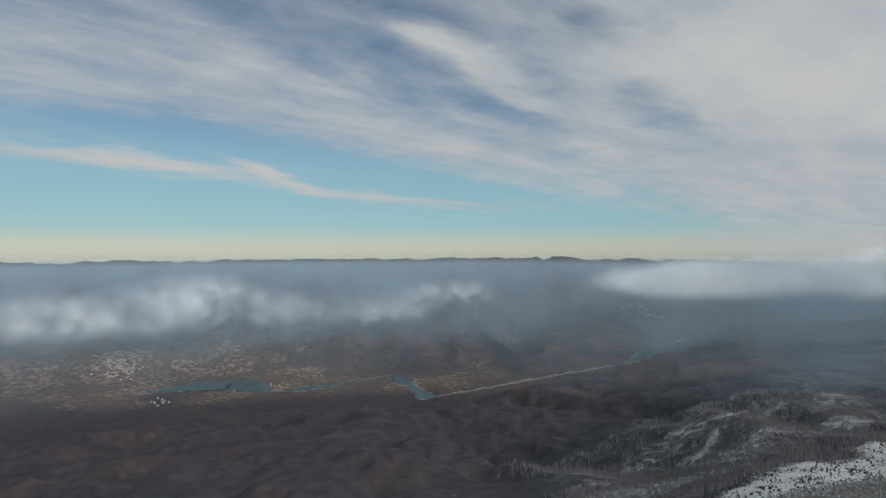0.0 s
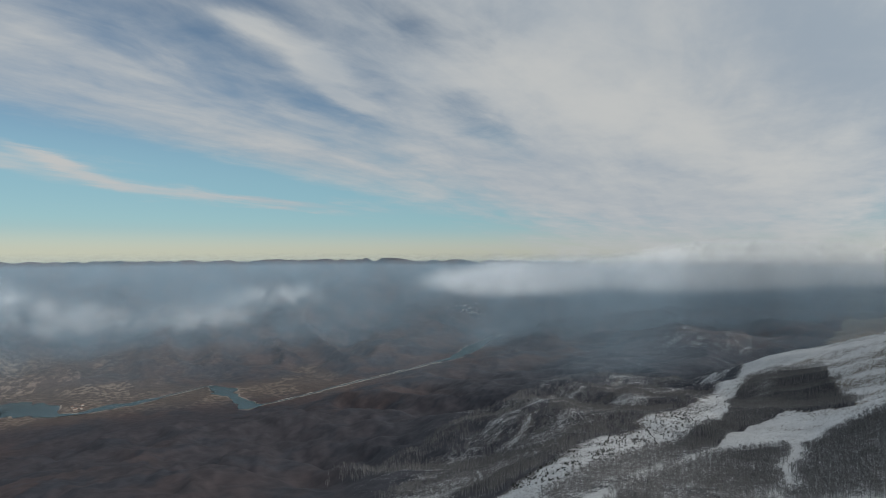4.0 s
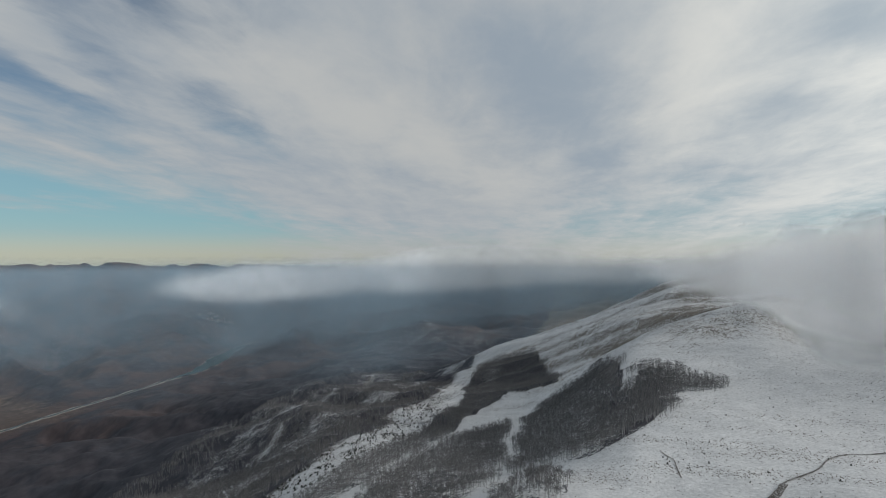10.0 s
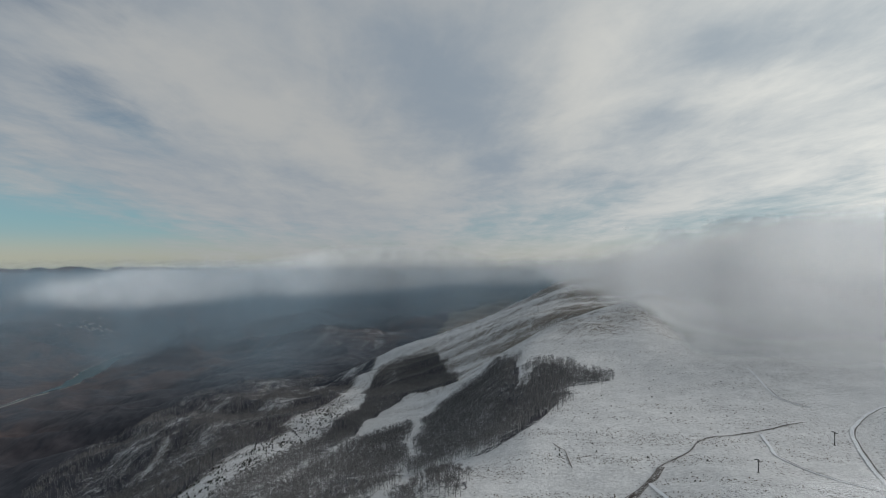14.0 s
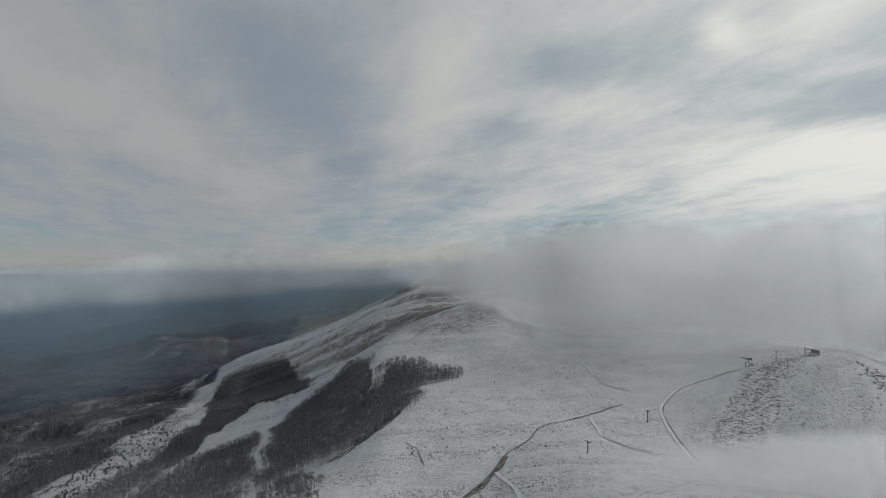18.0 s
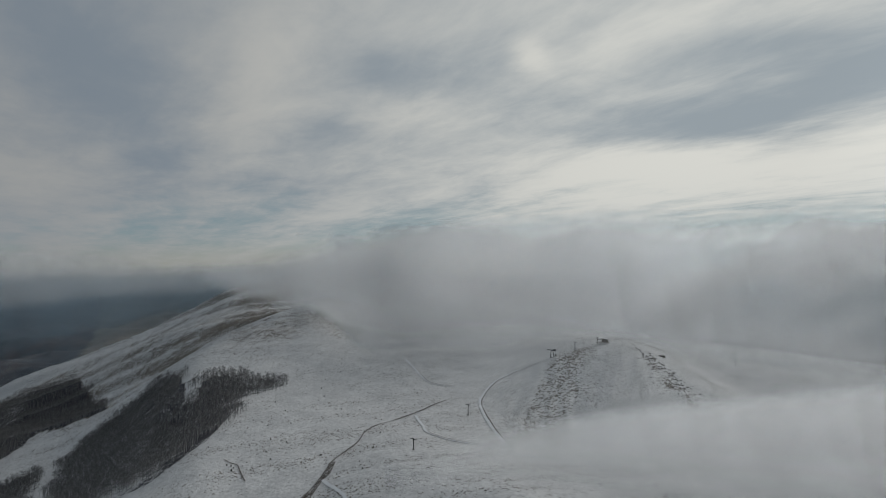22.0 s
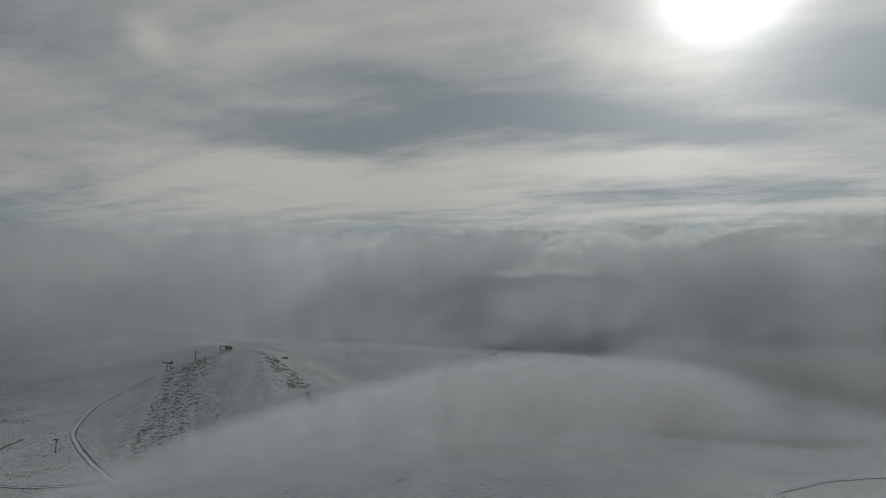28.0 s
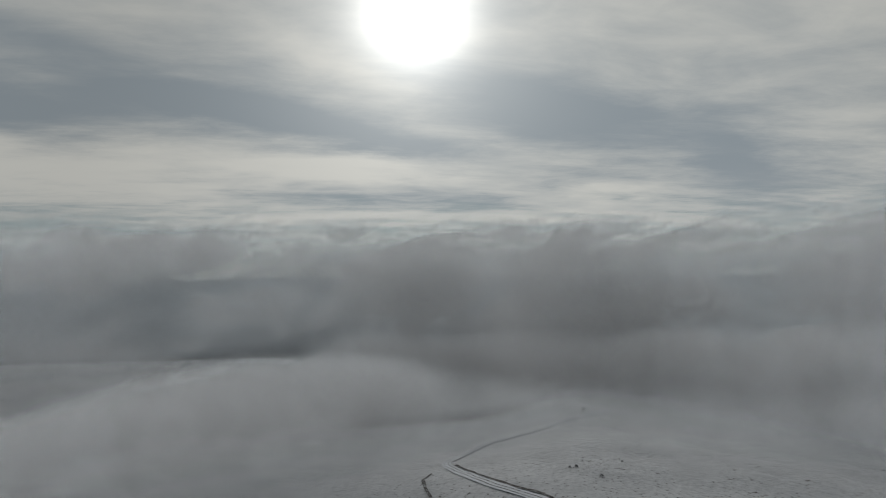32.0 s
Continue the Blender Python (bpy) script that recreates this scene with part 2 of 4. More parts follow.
# the reservoir and the river above it: bearing, distance, drop under the eye, half width
WATER = [(28.6, 3330, 750, 6), (24.5, 3350, 750, 80), (20.8, 3340, 750, 140), (18.8, 3270, 750, 110), (17.4, 3110, 750, 25),
         (15.8, 3070, 750, 18), (13.6, 3135, 750, 48), (11.8, 3140, 750, 30), (8.2, 3260, 750, 12), (5.4, 3370, 750, 12),
         (4.1, 3250, 750, 65), (3.0, 3060, 750, 18), (1.6, 2860, 750, 55), (0.6, 2880, 748, 12), (-0.9, 2900, 745, 12), (-4.4, 2992, 735, 14),
         (-8.4, 3131, 720, 14), (-12.3, 3274, 705, 13), (-15.5, 3407, 690, 14), (-18.4, 3540, 675, 30), (-20.2, 3822, 660, 60),
         (-22.2, 4150, 640, 25), (-23.2, 4280, 632, 6)]
WATER_AT = [(-math.sin(radians(a)) * d, math.cos(radians(a)) * d, -f, w) for a, d, f, w in WATER]


def near_line(x, y, line):
    """The distance to a line of points, and the other values of the line at its nearest place."""
    best, values = np.full(x.shape, 1e9), [np.zeros(x.shape) for _ in line[0][2:]]
    for p, q in zip(line[:-1], line[1:]):
        ex, ey = q[0] - p[0], q[1] - p[1]
        t = np.clip(((x - p[0]) * ex + (y - p[1]) * ey) / (ex * ex + ey * ey), 0, 1)
        d = np.hypot(x - p[0] - t * ex, y - p[1] - t * ey)
        closer = d < best
        best = np.where(closer, d, best)
        values = [np.where(closer, a + (b - a) * t, v) for a, b, v in zip(p[2:], q[2:], values)]
    return best, values


def rills(x, y):
    """The worn ribs that run down the summit's flank: 1 on their crests."""
    out, down = 0.906 * x + 0.423 * y, 0.906 * y - 0.423 * x
    return 1 - 2 * np.abs(fractal(down * 0.20 + 300, out - 0.30 * down, 165, 6, 0.60))


def height(x, y):
    x, y = np.asarray(x, float), np.asarray(y, float)
    r = np.maximum(np.hypot(x, y), 20.0)
    az = np.degrees(np.arctan2(-x, y))
    az = np.where(az > 60, az - 360, az)
    k, u = monotone(az)
    j = np.clip(np.log(r / 20) / np.log(4900 / 20) * 149, 0, 148.999)
    i = j.astype(int)
    v = j - i

    def row(n):
        n = np.clip(n, 0, len(BEARINGS) - 1)
        return TABLE[n, i] * (1 - v) + TABLE[n, i + 1] * v
    p0, p1, p2, p3 = row(k - 1), row(k), row(k + 1), row(k + 2)
    w = BEARINGS[np.clip(k + 1, 0, len(BEARINGS) - 1)] - BEARINGS[k]
    wa = np.where(k > 0, BEARINGS[k] - BEARINGS[np.maximum(k - 1, 0)], w)
    wb = np.where(k < len(BEARINGS) - 2, BEARINGS[np.minimum(k + 2, len(BEARINGS) - 1)] - BEARINGS[k + 1], w)
    m1 = w * (p2 - p0) / (w + wa)
    m2 = w * (p3 - p1) / (w + wb)
    big = np.abs(p2 - p1) * 2 + 3
    m1, m2 = np.clip(m1, -big, big), np.clip(m2, -big, big)
    z = (2 * u**3 - 3 * u**2 + 1) * p1 + (u**3 - 2 * u**2 + u) * m1 + (3 * u**2 - 2 * u**3) * p2 + (u**3 - u**2) * m2
    # spurs and gullies of the lower hills, worn rills on the flank, small lumps on the plateau
    low = ramp(-z, 230, 420)
    water = ramp(-z, 700, 745)
    spur = 1 - 2 * np.abs(fractal(x + 0.35 * y, 0.5 * y - x * 0.2, 380, 5))
    z = z + low * (1 - water) * (spur - 0.4) * 80 * ramp(r, 500, 1400) * (1 - 0.7 * ramp(r, 4300, 4900))
    flank = ramp(r, 780, 1150) * (1 - low) * ramp(az, -80, -70)
    z = z + flank * (rills(x, y) - 0.45) * 27 * ramp(-z, 20, 110)
    # worn ribs down the hill's near face, and ranges one behind the other far off
    z = z + 2.4 * (0.5 - np.abs(fractal(az * 8.0, r * 0.10, 13, 3))) * belt(-az, 91, 112, 2) * belt(r, 480, 700, 25)
    range_ = 0.6 - 2 * np.abs(fractal(np.radians(az) * 4300, r * 2.8 + 90, 460, 5))
    z = z + 48 * range_ * ramp(r, 3750, 4150) * (1 - ramp(r, 4650, 4800))
    z = z + fractal(x, y, 60, 4) * 2.2 * (1 - water)
    z = z + ramp(r, 4600, 4850) * (24 * fractal(x, y, 420, 4, 0.6) + 6)
    gap, (level, half) = near_line(x, y, WATER_AT)
    hold = ramp(gap, half + 25, half + 330)
    z = level - 4 * (1 - ramp(gap, half - 10, half + 15)) + (z - level) * hold
    return z + EYE[2]

# ---- materials ----
def material(name):
    mat = bpy.data.materials.new(name)
    mat.use_nodes = True
    mat.node_tree.nodes.clear()
    return mat, Net(mat.node_tree)


def surface(net, color, rough=0.8, bump=None, strength=0.5, distance=1.0, spec=0.3):
    b = net.add("ShaderNodeBsdfPrincipled")
    net.put(b, "Base Color", color if not isinstance(color, tuple) else (*color, 1.0)[:4])
    net.put(b, "Roughness", rough), net.put(b, "Specular IOR Level", spec)
    if bump is not None:
        n = net.add("ShaderNodeBump")
        net.put(n, "Strength", strength), net.put(n, "Distance", distance), net.put(n, "Height", bump)
        net.put(b, "Normal", n.outputs[0])
    net.put(net.add("ShaderNodeOutputMaterial"), 0, b.outputs[0])


def attribute(net, name):
    n = net.add("ShaderNodeAttribute")
    n.attribute_name = name
    return n.outputs["Fac"]


def mesh_from(name, verts, faces, mat, attrs=(), smooth=True):
    me = bpy.data.meshes.new(name)
    me.from_pydata(verts, [], faces)
    for key, values in attrs:
        me.attributes.new(key, "FLOAT", "POINT").data.foreach_set("value", np.asarray(values, np.float32))
    if smooth:
        me.polygons.foreach_set("use_smooth", np.ones(len(me.polygons), bool))
    me.materials.append(mat)
    return me


ground_mat, G = material("snow_heath_and_wood")
place = G.add("ShaderNodeNewGeometry").outputs["Position"]
snow, wood, tan = attribute(G, "snow"), attribute(G, "wood"), attribute(G, "field")
along, across = G.dot(place, (-0.423, 0.906, 0.0)), G.dot(place, (0.906, 0.423, 0.0))
drawn = G.xyz(G.m("MULTIPLY", along, 0.22), across, 0.0)
n_big, n_mid = G.noise(place, 0.006, 5.0, 0.6), G.noise(place, 0.035, 6.0, 0.62)
n_small, n_tuft = G.noise(place, 0.36, 5.0, 0.74), G.noise(place, 0.11, 6.0, 0.7)
n_rill = G.noise(drawn, 0.055, 6.0, 0.62)
heath = G.mix(G.span(n_small, 0.3, 0.7), (0.095, 0.082, 0.070), (0.235, 0.205, 0.172))
brown = G.mix(G.span(n_mid, 0.3, 0.7), (0.062, 0.045, 0.044), (0.094, 0.066, 0.063))
slate = G.mix(G.span(n_mid, 0.3, 0.7), (0.029, 0.030, 0.038), (0.058, 0.056, 0.066))
brown = G.mix(G.m("MAXIMUM", G.span(n_big, 0.40, 0.62), attribute(G, "upper")), brown, slate)
crops = G.add("ShaderNodeTexVoronoi")
G.put(crops, "Vector", place), G.put(crops, "Scale", 0.0075)
plots = G.mix(G.span(crops.outputs["Color"], 0.2, 0.8), (0.11, 0.083, 0.069), (0.25, 0.19, 0.15))
fields = G.mix(G.span(n_mid, 0.42, 0.62), (0.085, 0.064, 0.054), plots)
land = G.mix(tan, G.mix(wood, heath, brown), fields)
grain = G.m("ADD", G.m("MULTIPLY", n_small, 1.0), G.m("ADD", G.m("MULTIPLY", n_rill, 0.25), G.m("MULTIPLY", n_tuft, 0.35)))
tufts = G.add("ShaderNodeTexVoronoi")
G.put(tufts, "Vector", place), G.put(tufts, "Scale", 0.6)
grain = G.m("ADD", grain, G.m("MULTIPLY", G.m("SUBTRACT", tufts.outputs["Distance"], 0.5), 0.20))
lies = G.span(G.m("ADD", snow, G.m("SUBTRACT", grain, 0.80)), 0.475, 0.54)
white = G.mix(G.span(G.m("ADD", G.m("MULTIPLY", n_small, 0.7), G.m("MULTIPLY", n_mid, 0.3)), 0.34, 0.66), (0.46, 0.465, 0.475), (0.68, 0.683, 0.686))
surface(G, G.mix(lies, land, white), 0.75, G.m("ADD", n_rill, G.m("ADD", n_tuft, G.m("MULTIPLY", n_small, 0.5))), 0.55, 2.0, 0.2)

# ---- the ground, one sheet to the horizon ----
azs = np.radians(np.concatenate([np.concatenate([np.arange(42, -20, -0.34), np.arange(-20, -116, -0.23), np.arange(-116, -198, -0.34)]), np.arange(-198, -318, -3.0)]))
rs = np.concatenate([np.linspace(8, 60, 8), np.geomspace(64, 300, 60, endpoint=False), np.geomspace(300, 2500, 250, endpoint=False), np.geomspace(2500, 4890, 130)])
ga, gr = np.meshgrid(azs, rs, indexing="ij")
gx, gy = -np.sin(ga) * gr, np.cos(ga) * gr
gz = height(gx, gy)


def turned(x, y):
    """Along and across the spurs that run down the flank."""
    return 0.85 * x + 0.53 * y, -0.53 * x + 0.85 * y


def inside(x, y, ring):
    """Which points lie in a ring on the plan."""
    hit = np.zeros(np.shape(x), bool)
    for (ax, ay), (bx, by) in zip(ring, ring[1:] + ring[:1]):
        hit ^= ((ay > y) != (by > y)) & (x < (bx - ax) * (y - ay) / ((by - ay) or 1e-9) + ax)
    return hit


# the beech woods on the flank, as rings on the plan
WOOD_MAIN = [(752, 447), (790, 499), (773, 547), (770, 603), (697, 579), (564, 478), (473, 413), (381, 345), (396, 318), (401, 266),
             (435, 258), (474, 257), (553, 274), (582, 273), (608, 291), (628, 272), (660, 261), (697, 279), (683, 296), (704, 334),
             (705, 373), (684, 378), (612, 345), (612, 360), (684, 400)]
WOOD_LOW = [(281, 421), (332, 476), (464, 564), (625, 634), (699, 616), (655, 573), (548, 490), (460, 420), (370, 350), (305, 312), (240, 330)]
WOOD_NEAR = [(329, 268), (341, 254), (321, 230), (297, 214), (262, 240), (284, 270)]
WOOD_UPPER = [(1170, 943), (1193, 1042), (1141, 1090), (970, 1004), (889, 902), (727, 784), (594, 680), (639, 689), (777, 757),
              (862, 760), (859, 714), (882, 656), (941, 700), (1065, 833)]
WOOD_BELT = [(255, 443), (468, 575), (640, 680), (723, 734), (792, 812), (692, 783), (437, 624), (225, 491)]
WOODS = (WOOD_MAIN, WOOD_LOW, WOOD_NEAR, WOOD_UPPER, WOOD_BELT)


def ground_cover(x, y, z):
    """How far snow, wood and tilled fields hold the ground."""
    r = np.hypot(x, y)
    s, q = turned(x, y)
    az = np.degrees(np.arctan2(-x, y))
    az = np.where(az > 60, az - 360, az)
    wob = fractal(x, y, 130, 4) * 60
    comb = fractal(s * 0.16, q, 46, 4)
    forest = np.zeros(x.shape)
    for ring in WOODS:
        forest = np.maximum(forest, inside(x, y, ring).astype(float))
    beyond = ramp(q + 0.5 * wob, 375, 405)
    glade = np.maximum(0.5 * belt(q + 0.4 * wob, 632, 662, 12) * belt(s, 900, 1540, 60), 0.7 * belt(q + 0.4 * wob, 800, 830, 10) * belt(s, 1200, 1900, 60))
    glade = np.maximum(glade, belt(q + 0.3 * wob, 200, 330, 10) * belt(s, 1700, 2050, 60))
    glade = glade * ramp(fractal(x, y, 40, 4) + 0.5 * comb, -0.1, 0.2)
    wood = np.maximum(forest, beyond * (1 - glade))
    open_snow = 0.68 + 0.05 * fractal(x, y, 90, 3)
    comb_up = fractal((0.906 * y - 0.423 * x) * 0.16, 1.03 * x + 0.15 * y, 48, 5, 0.68)
    heathy = ramp(r, 800, 1050) * belt(-az, 48, 78, 4) * 0.085 * ramp(comb_up, -0.25, 0.35) + ramp(-az, 55, 64) * (1 - ramp(-az, 72, 78)) * ramp(r, 800, 1000) * 0.05 + ramp(-az, 44, 52) * (1 - ramp(-az, 66, 72)) * ramp(r, 750, 950) * 0.03
    open_snow = open_snow - heathy - 0.05 * ramp(fractal(x * 0.4 + 300, y, 90, 3), 0.0, 0.5)
    # barer near faces of the ribs: tan heath, plus shade put into the cover
    near_face = rills(x + 16, y + 7.5) - rills(x - 16, y - 7.5)
    open_snow = open_snow - 0.11 * ramp(near_face, 0.05, 0.40) * ramp(r, 850, 1050) * belt(-az, 48, 79, 3)
    stony = belt(q, 295, 395, 12) * belt(s, 480, 1500, 40)
    open_snow = open_snow - (0.07 * stony + 0.05 * belt(-az, 0, 46, 3) * ramp(r, 400, 500) * (1 - stony)) * (1 - 0.4 * ramp(s, 1000, 1400))
    floor_snow = 0.415 + 0.15 * comb + 0.12 * fractal(x, y, 15, 3, 0.6) + 0.05 * np.sin(q / 38.0) + 0.06 * forest - 0.14 * forest * ramp(r, 860, 980)
    high = ramp(z + wob, -470, -200)
    snow = open_snow * (1 - wood) + floor_snow * wood
    snow = snow * (0.35 + 0.65 * high)
    spots = fractal(x - 500, y + 200, 42, 4, 0.6)
    snow = np.maximum(snow, 0.50 * ramp(spots, 0.42, 0.60) * ramp(fractal(x, y, 300, 2), 0.0, 0.3) * ramp(z, -420, -300) * ramp(r, 600, 900) * (1 - ramp(r, 1500, 1900)))
    snow = snow * (0.3 + 0.7 * np.maximum(ramp(-az + 0.06 * wob, 3, 15), ramp(spots, 0.5, 0.62) * ramp(-az, -6, 2)))
    far_hill = belt(-az, 36, 50, 3) * belt(r, 3050, 3800, 150)
    snow = snow * (1 - ramp(r, 2500, 3000)) + far_hill * (0.38 + 0.15 * fractal(s * 0.2, q, 30, 5, 0.65)) * ramp(r, 2500, 3000)
    # the hill with its bare brown strip and stony rib, then the snow cut under the fog
    strip, gully = 91.3 + (r - 480) * 0.0186, 97.0 + (r - 480) * 0.009
    on_hill = belt(r, 462, 705, 14)
    # snow thinned past bearing 138 stands in for the fog's shade there
    snow = snow - 0.025 * ramp(-az, 138, 146) - 0.04 * belt(-az, 89, 114, 2) * on_hill
    snow = snow - 0.085 * ramp(-az, strip - 0.2, strip + 0.4) * (1 - ramp(-az + 1.2 * fractal(x, y, 30, 3), gully - 1.2, gully + 1.4)) * on_hill
    snow = snow - 0.14 * belt(-az + (700 - r) * -0.035, 102.3, 104.2, 0.5) * belt(r, 560, 700, 15) * ramp(fractal(x, y, 12, 2), -0.3, 0.2)
    snow = snow + 0.14 * ramp(-az, strip - 2.0, strip - 1.5) * (1 - ramp(-az, strip - 0.5, strip + 0.1)) * on_hill
    # ground darkened so thin fog above looks dark, left paler where fog is bright
    gone = ramp(-az, 104, 112) * ramp(r, 1500, 1900) * (1 - 0.75 * ramp(-az, 140, 150))
    gone = np.maximum(gone, belt(-az, 142, 158, 4) * ramp(r, 480, 540))
    snow = snow - 0.45 * gone
    wood = np.maximum(wood, gone)
    field = ramp(fractal(x + 900, y - 300, 700, 4), -0.15, 0.3) * ramp(-z, 560, 590) * ramp(r, 2850, 3150)
    field = np.maximum(field, np.exp(-((az - 27) / 14) ** 2) * ramp(r, 3250, 3400) * (1 - ramp(r, 3950, 4200)))
    upper = np.maximum(ramp(z, -540, -380) * ramp(-az, -6, 12) * (1 - ramp(r, 2600, 3300)), gone)
    bank_r = np.interp(-az, [-w_[0] for w_ in WATER], [w_[1] for w_ in WATER])
    upper = np.maximum(upper, 0.8 * (1 - ramp(r - bank_r, -120, 20)) * ramp(fractal(x, y, 500, 3), -0.5, 0.2))
    return snow, wood, field, upper


def grid_faces(na, nr, close):
    i, j = np.meshgrid(np.arange(na if close else na - 1), np.arange(nr - 1), indexing="ij")
    k = (i + 1) % na
    return np.stack([i * nr + j, i * nr + j + 1, k * nr + j + 1, k * nr + j], -1).reshape(-1, 4)


sn, wd, fd, up = ground_cover(gx, gy, gz)
ground = new("ground", mesh_from("ground", np.stack([gx, gy, gz], -1).reshape(-1, 3), grid_faces(len(azs), len(rs), True),
             ground_mat, (("snow", sn.ravel()), ("wood", wd.ravel()), ("field", fd.ravel()), ("upper", up.ravel()))))
tagged(ground, "snow-covered mountain flank falling to brown wooded hills and a valley", "mountain", kind="structure")

# ---- water in the valley ----
water_mat, W_ = material("reservoir_water")
surface(W_, (0.05, 0.088, 0.098), 0.18, W_.noise(W_.add("ShaderNodeNewGeometry").outputs["Position"], 0.2, 3.0), 0.15, 0.3, 0.5)
shore_mat, S_ = material("pale_shore_gravel")
surface(S_, S_.mix(S_.noise(S_.add("ShaderNodeNewGeometry").outputs["Position"], 0.05, 5.0), (0.20, 0.165, 0.14), (0.50, 0.44, 0.38)), 0.9)


def smooth_line(points, step):
    """Even points along a line, rounded at its corners; all its values go along."""
    p = np.array(points, float)
    ends = np.concatenate([[0], np.cumsum(np.hypot(*np.diff(p[:, :2], axis=0).T))])
    at = np.arange(0, ends[-1], step)
    q = np.stack([np.interp(at, ends, p[:, k]) for k in range(p.shape[1])], 1)
    for _ in range(4):
        q[1:-1] = (q[:-2] + 2 * q[1:-1] + q[2:]) / 4
    return q


def ribbon(centre, half, zs, wobble=0.0, cross=(-1, 1)):
    """A strip along a line: half widths on either side."""
    t = np.gradient(centre, axis=0)
    t /= np.linalg.norm(t, axis=1)[:, None]
    nrm = np.stack([-t[:, 1], t[:, 0]], 1)
    k = np.arange(len(centre))
    rows = []
    for c in cross:
        w = half * (1 + wobble * wave(k * 0.37 + 9 * c, k * 0 + c))
        xy = centre + nrm * (c * w)[:, None]
        rows.append(np.column_stack([xy, zs(xy[:, 0], xy[:, 1], k)]))
    v = np.stack(rows, 1).reshape(-1, 3)
    return v, grid_faces(len(centre), len(cross), False)


stream = smooth_line(WATER_AT, 12)
bend = np.arange(len(stream)) * 0.09
stream[:, 0] += 9 * wave(bend, bend * 0 + 3) + 4 * wave(bend * 3, bend * 0 + 8)
stream[:, 1] += 9 * wave(bend, bend * 0 + 5) + 4 * wave(bend * 3, bend * 0 + 1)
stream[:, 3] = np.where(stream[:, 3] < 20, stream[:, 3] * 0.55, stream[:, 3])
level = stream[:, 2] + EYE[2]
v, f = ribbon(stream[:, :2], stream[:, 3], lambda x, y, k: level[k] + 0.0, 0.35)
tagged(new("water", mesh_from("water", v, f, water_mat)), "blue-green reservoir and river in the brown valley", "lake", kind="structure")
v, f = ribbon(stream[:, :2], stream[:, 3] + 8, lambda x, y, k: level[k] - 1.2, 0.7)
tagged(new("shore", mesh_from("shore", v, f, shore_mat)), "pale bare shore of drawn-down gravel round the reservoir", "shore", kind="structure")

# ---- tracks over the snow ----
track_mat, T_ = material("packed_snow_track")
surface(T_, T_.mix(T_.noise(T_.add("ShaderNodeNewGeometry").outputs["Position"], 0.6, 5.0, 0.7), (0.58, 0.60, 0.63), (0.76, 0.775, 0.80)), 0.7)
bank_mat, B_ = material("bare_earth_bank")
earth_n = B_.noise(B_.add("ShaderNodeNewGeometry").outputs["Position"], 0.8, 6.0, 0.75)
surface(B_, B_.mix(B_.span(earth_n, 0.45, 0.66), (0.05, 0.038, 0.031), (0.60, 0.60, 0.60)), 0.9, earth_n, 0.8, 0.5)
rut_mat, R_ = material("dark_wet_wheel_rut")
rut_n = R_.noise(R_.add("ShaderNodeNewGeometry").outputs["Position"], 0.5, 5.0, 0.7)
surface(R_, R_.mix(R_.span(rut_n, 0.40, 0.62), (0.055, 0.048, 0.044), (0.55, 0.55, 0.55)), 0.8)


def lie(x, y, k):
    return height(x, y)


def trail(name, label, points, half, shift, mat, lift, wobble=0.25, step=4.0, dish=0.0):
    line = smooth_line(points, step)
    t = np.gradient(line, axis=0)
    t /= np.linalg.norm(t, axis=1)[:, None]
    line = line + np.stack([-t[:, 1], t[:, 0]], 1) * shift
    v, f = ribbon(line, np.full(len(line), float(half)), lie, wobble, (-1, -0.5, 0, 0.5, 1))
    v[:, 2] += lift + dish * np.tile([0, -1, -1, -1, 0], len(line))
    ob = new(name, mesh_from(name, v, f, mat))
    return tagged(ob, label, "track", kind="structure")


FOOT = [(330, 128), (362, 124), (376, 123), (408, 124), (449, 115), (478, 117), (501, 113), (525, 98), (545, 83), (575, 68), (594, 55)]
LINK = [(538, 82), (505, 70), (476, 63), (458, 48), (450, 31), (444, 15), (441, 3), (440, -8)]
HILL = [(436, -8), (455, -3), (490, 5), (538, 14), (575, 21), (599, 21), (630, 14), (654, 4), (672, -14), (684, -34), (690, -53)]
OVER = [(780, 132), (745, 117), (705, 102), (666, 85), (648, 68), (643, 50)]
LOWER = [(374, 121), (362, 112), (354, 105), (340, 96), (326, 90)]
ROAD = [(70, -228), (89, -246), (115, -260), (138, -280), (159, -301), (176, -318), (184, -333), (184, -348), (178, -373), (166, -390),
        (150, -404), (138, -440), (127, -477), (118, -520)]
for shape, wide in ((LINK, 1.2), (HILL, 1.5), (LOWER, 1.2), (OVER, 0.9)):
    trail("track", "white packed-snow track across the slope", shape, wide, 0, track_mat, 0.45)
trail("track_bank", "dark bare-earth bank beside a snow track", FOOT, 0.8, 0, bank_mat, 0.5, 0.6)
trail("track_bank", "dark bare-earth bank beside a snow track", FOOT[:4], 2.4, -1.5, bank_mat, 0.35, 0.8)
trail("track_bank", "dark bare-earth bank beside a snow track", LINK[2:], 0.45, 1.5, bank_mat, 0.55, 0.7)
trail("track_bank", "dark bare-earth bank beside a snow track", HILL, 0.6, -1.9, bank_mat, 0.55, 0.6)
trail("track_bank", "dark bare-earth bank beside a snow track", OVER[2:], 0.45, 1.2, bank_mat, 0.5, 0.7)
trail("track_bank", "dark eroded runnel in the snow", [(420, 214), (412, 206), (408, 197), (398, 191), (392, 187), (384, 182), (377, 177)], 0.45, 0, bank_mat, 0.4, 0.8, 2.5)
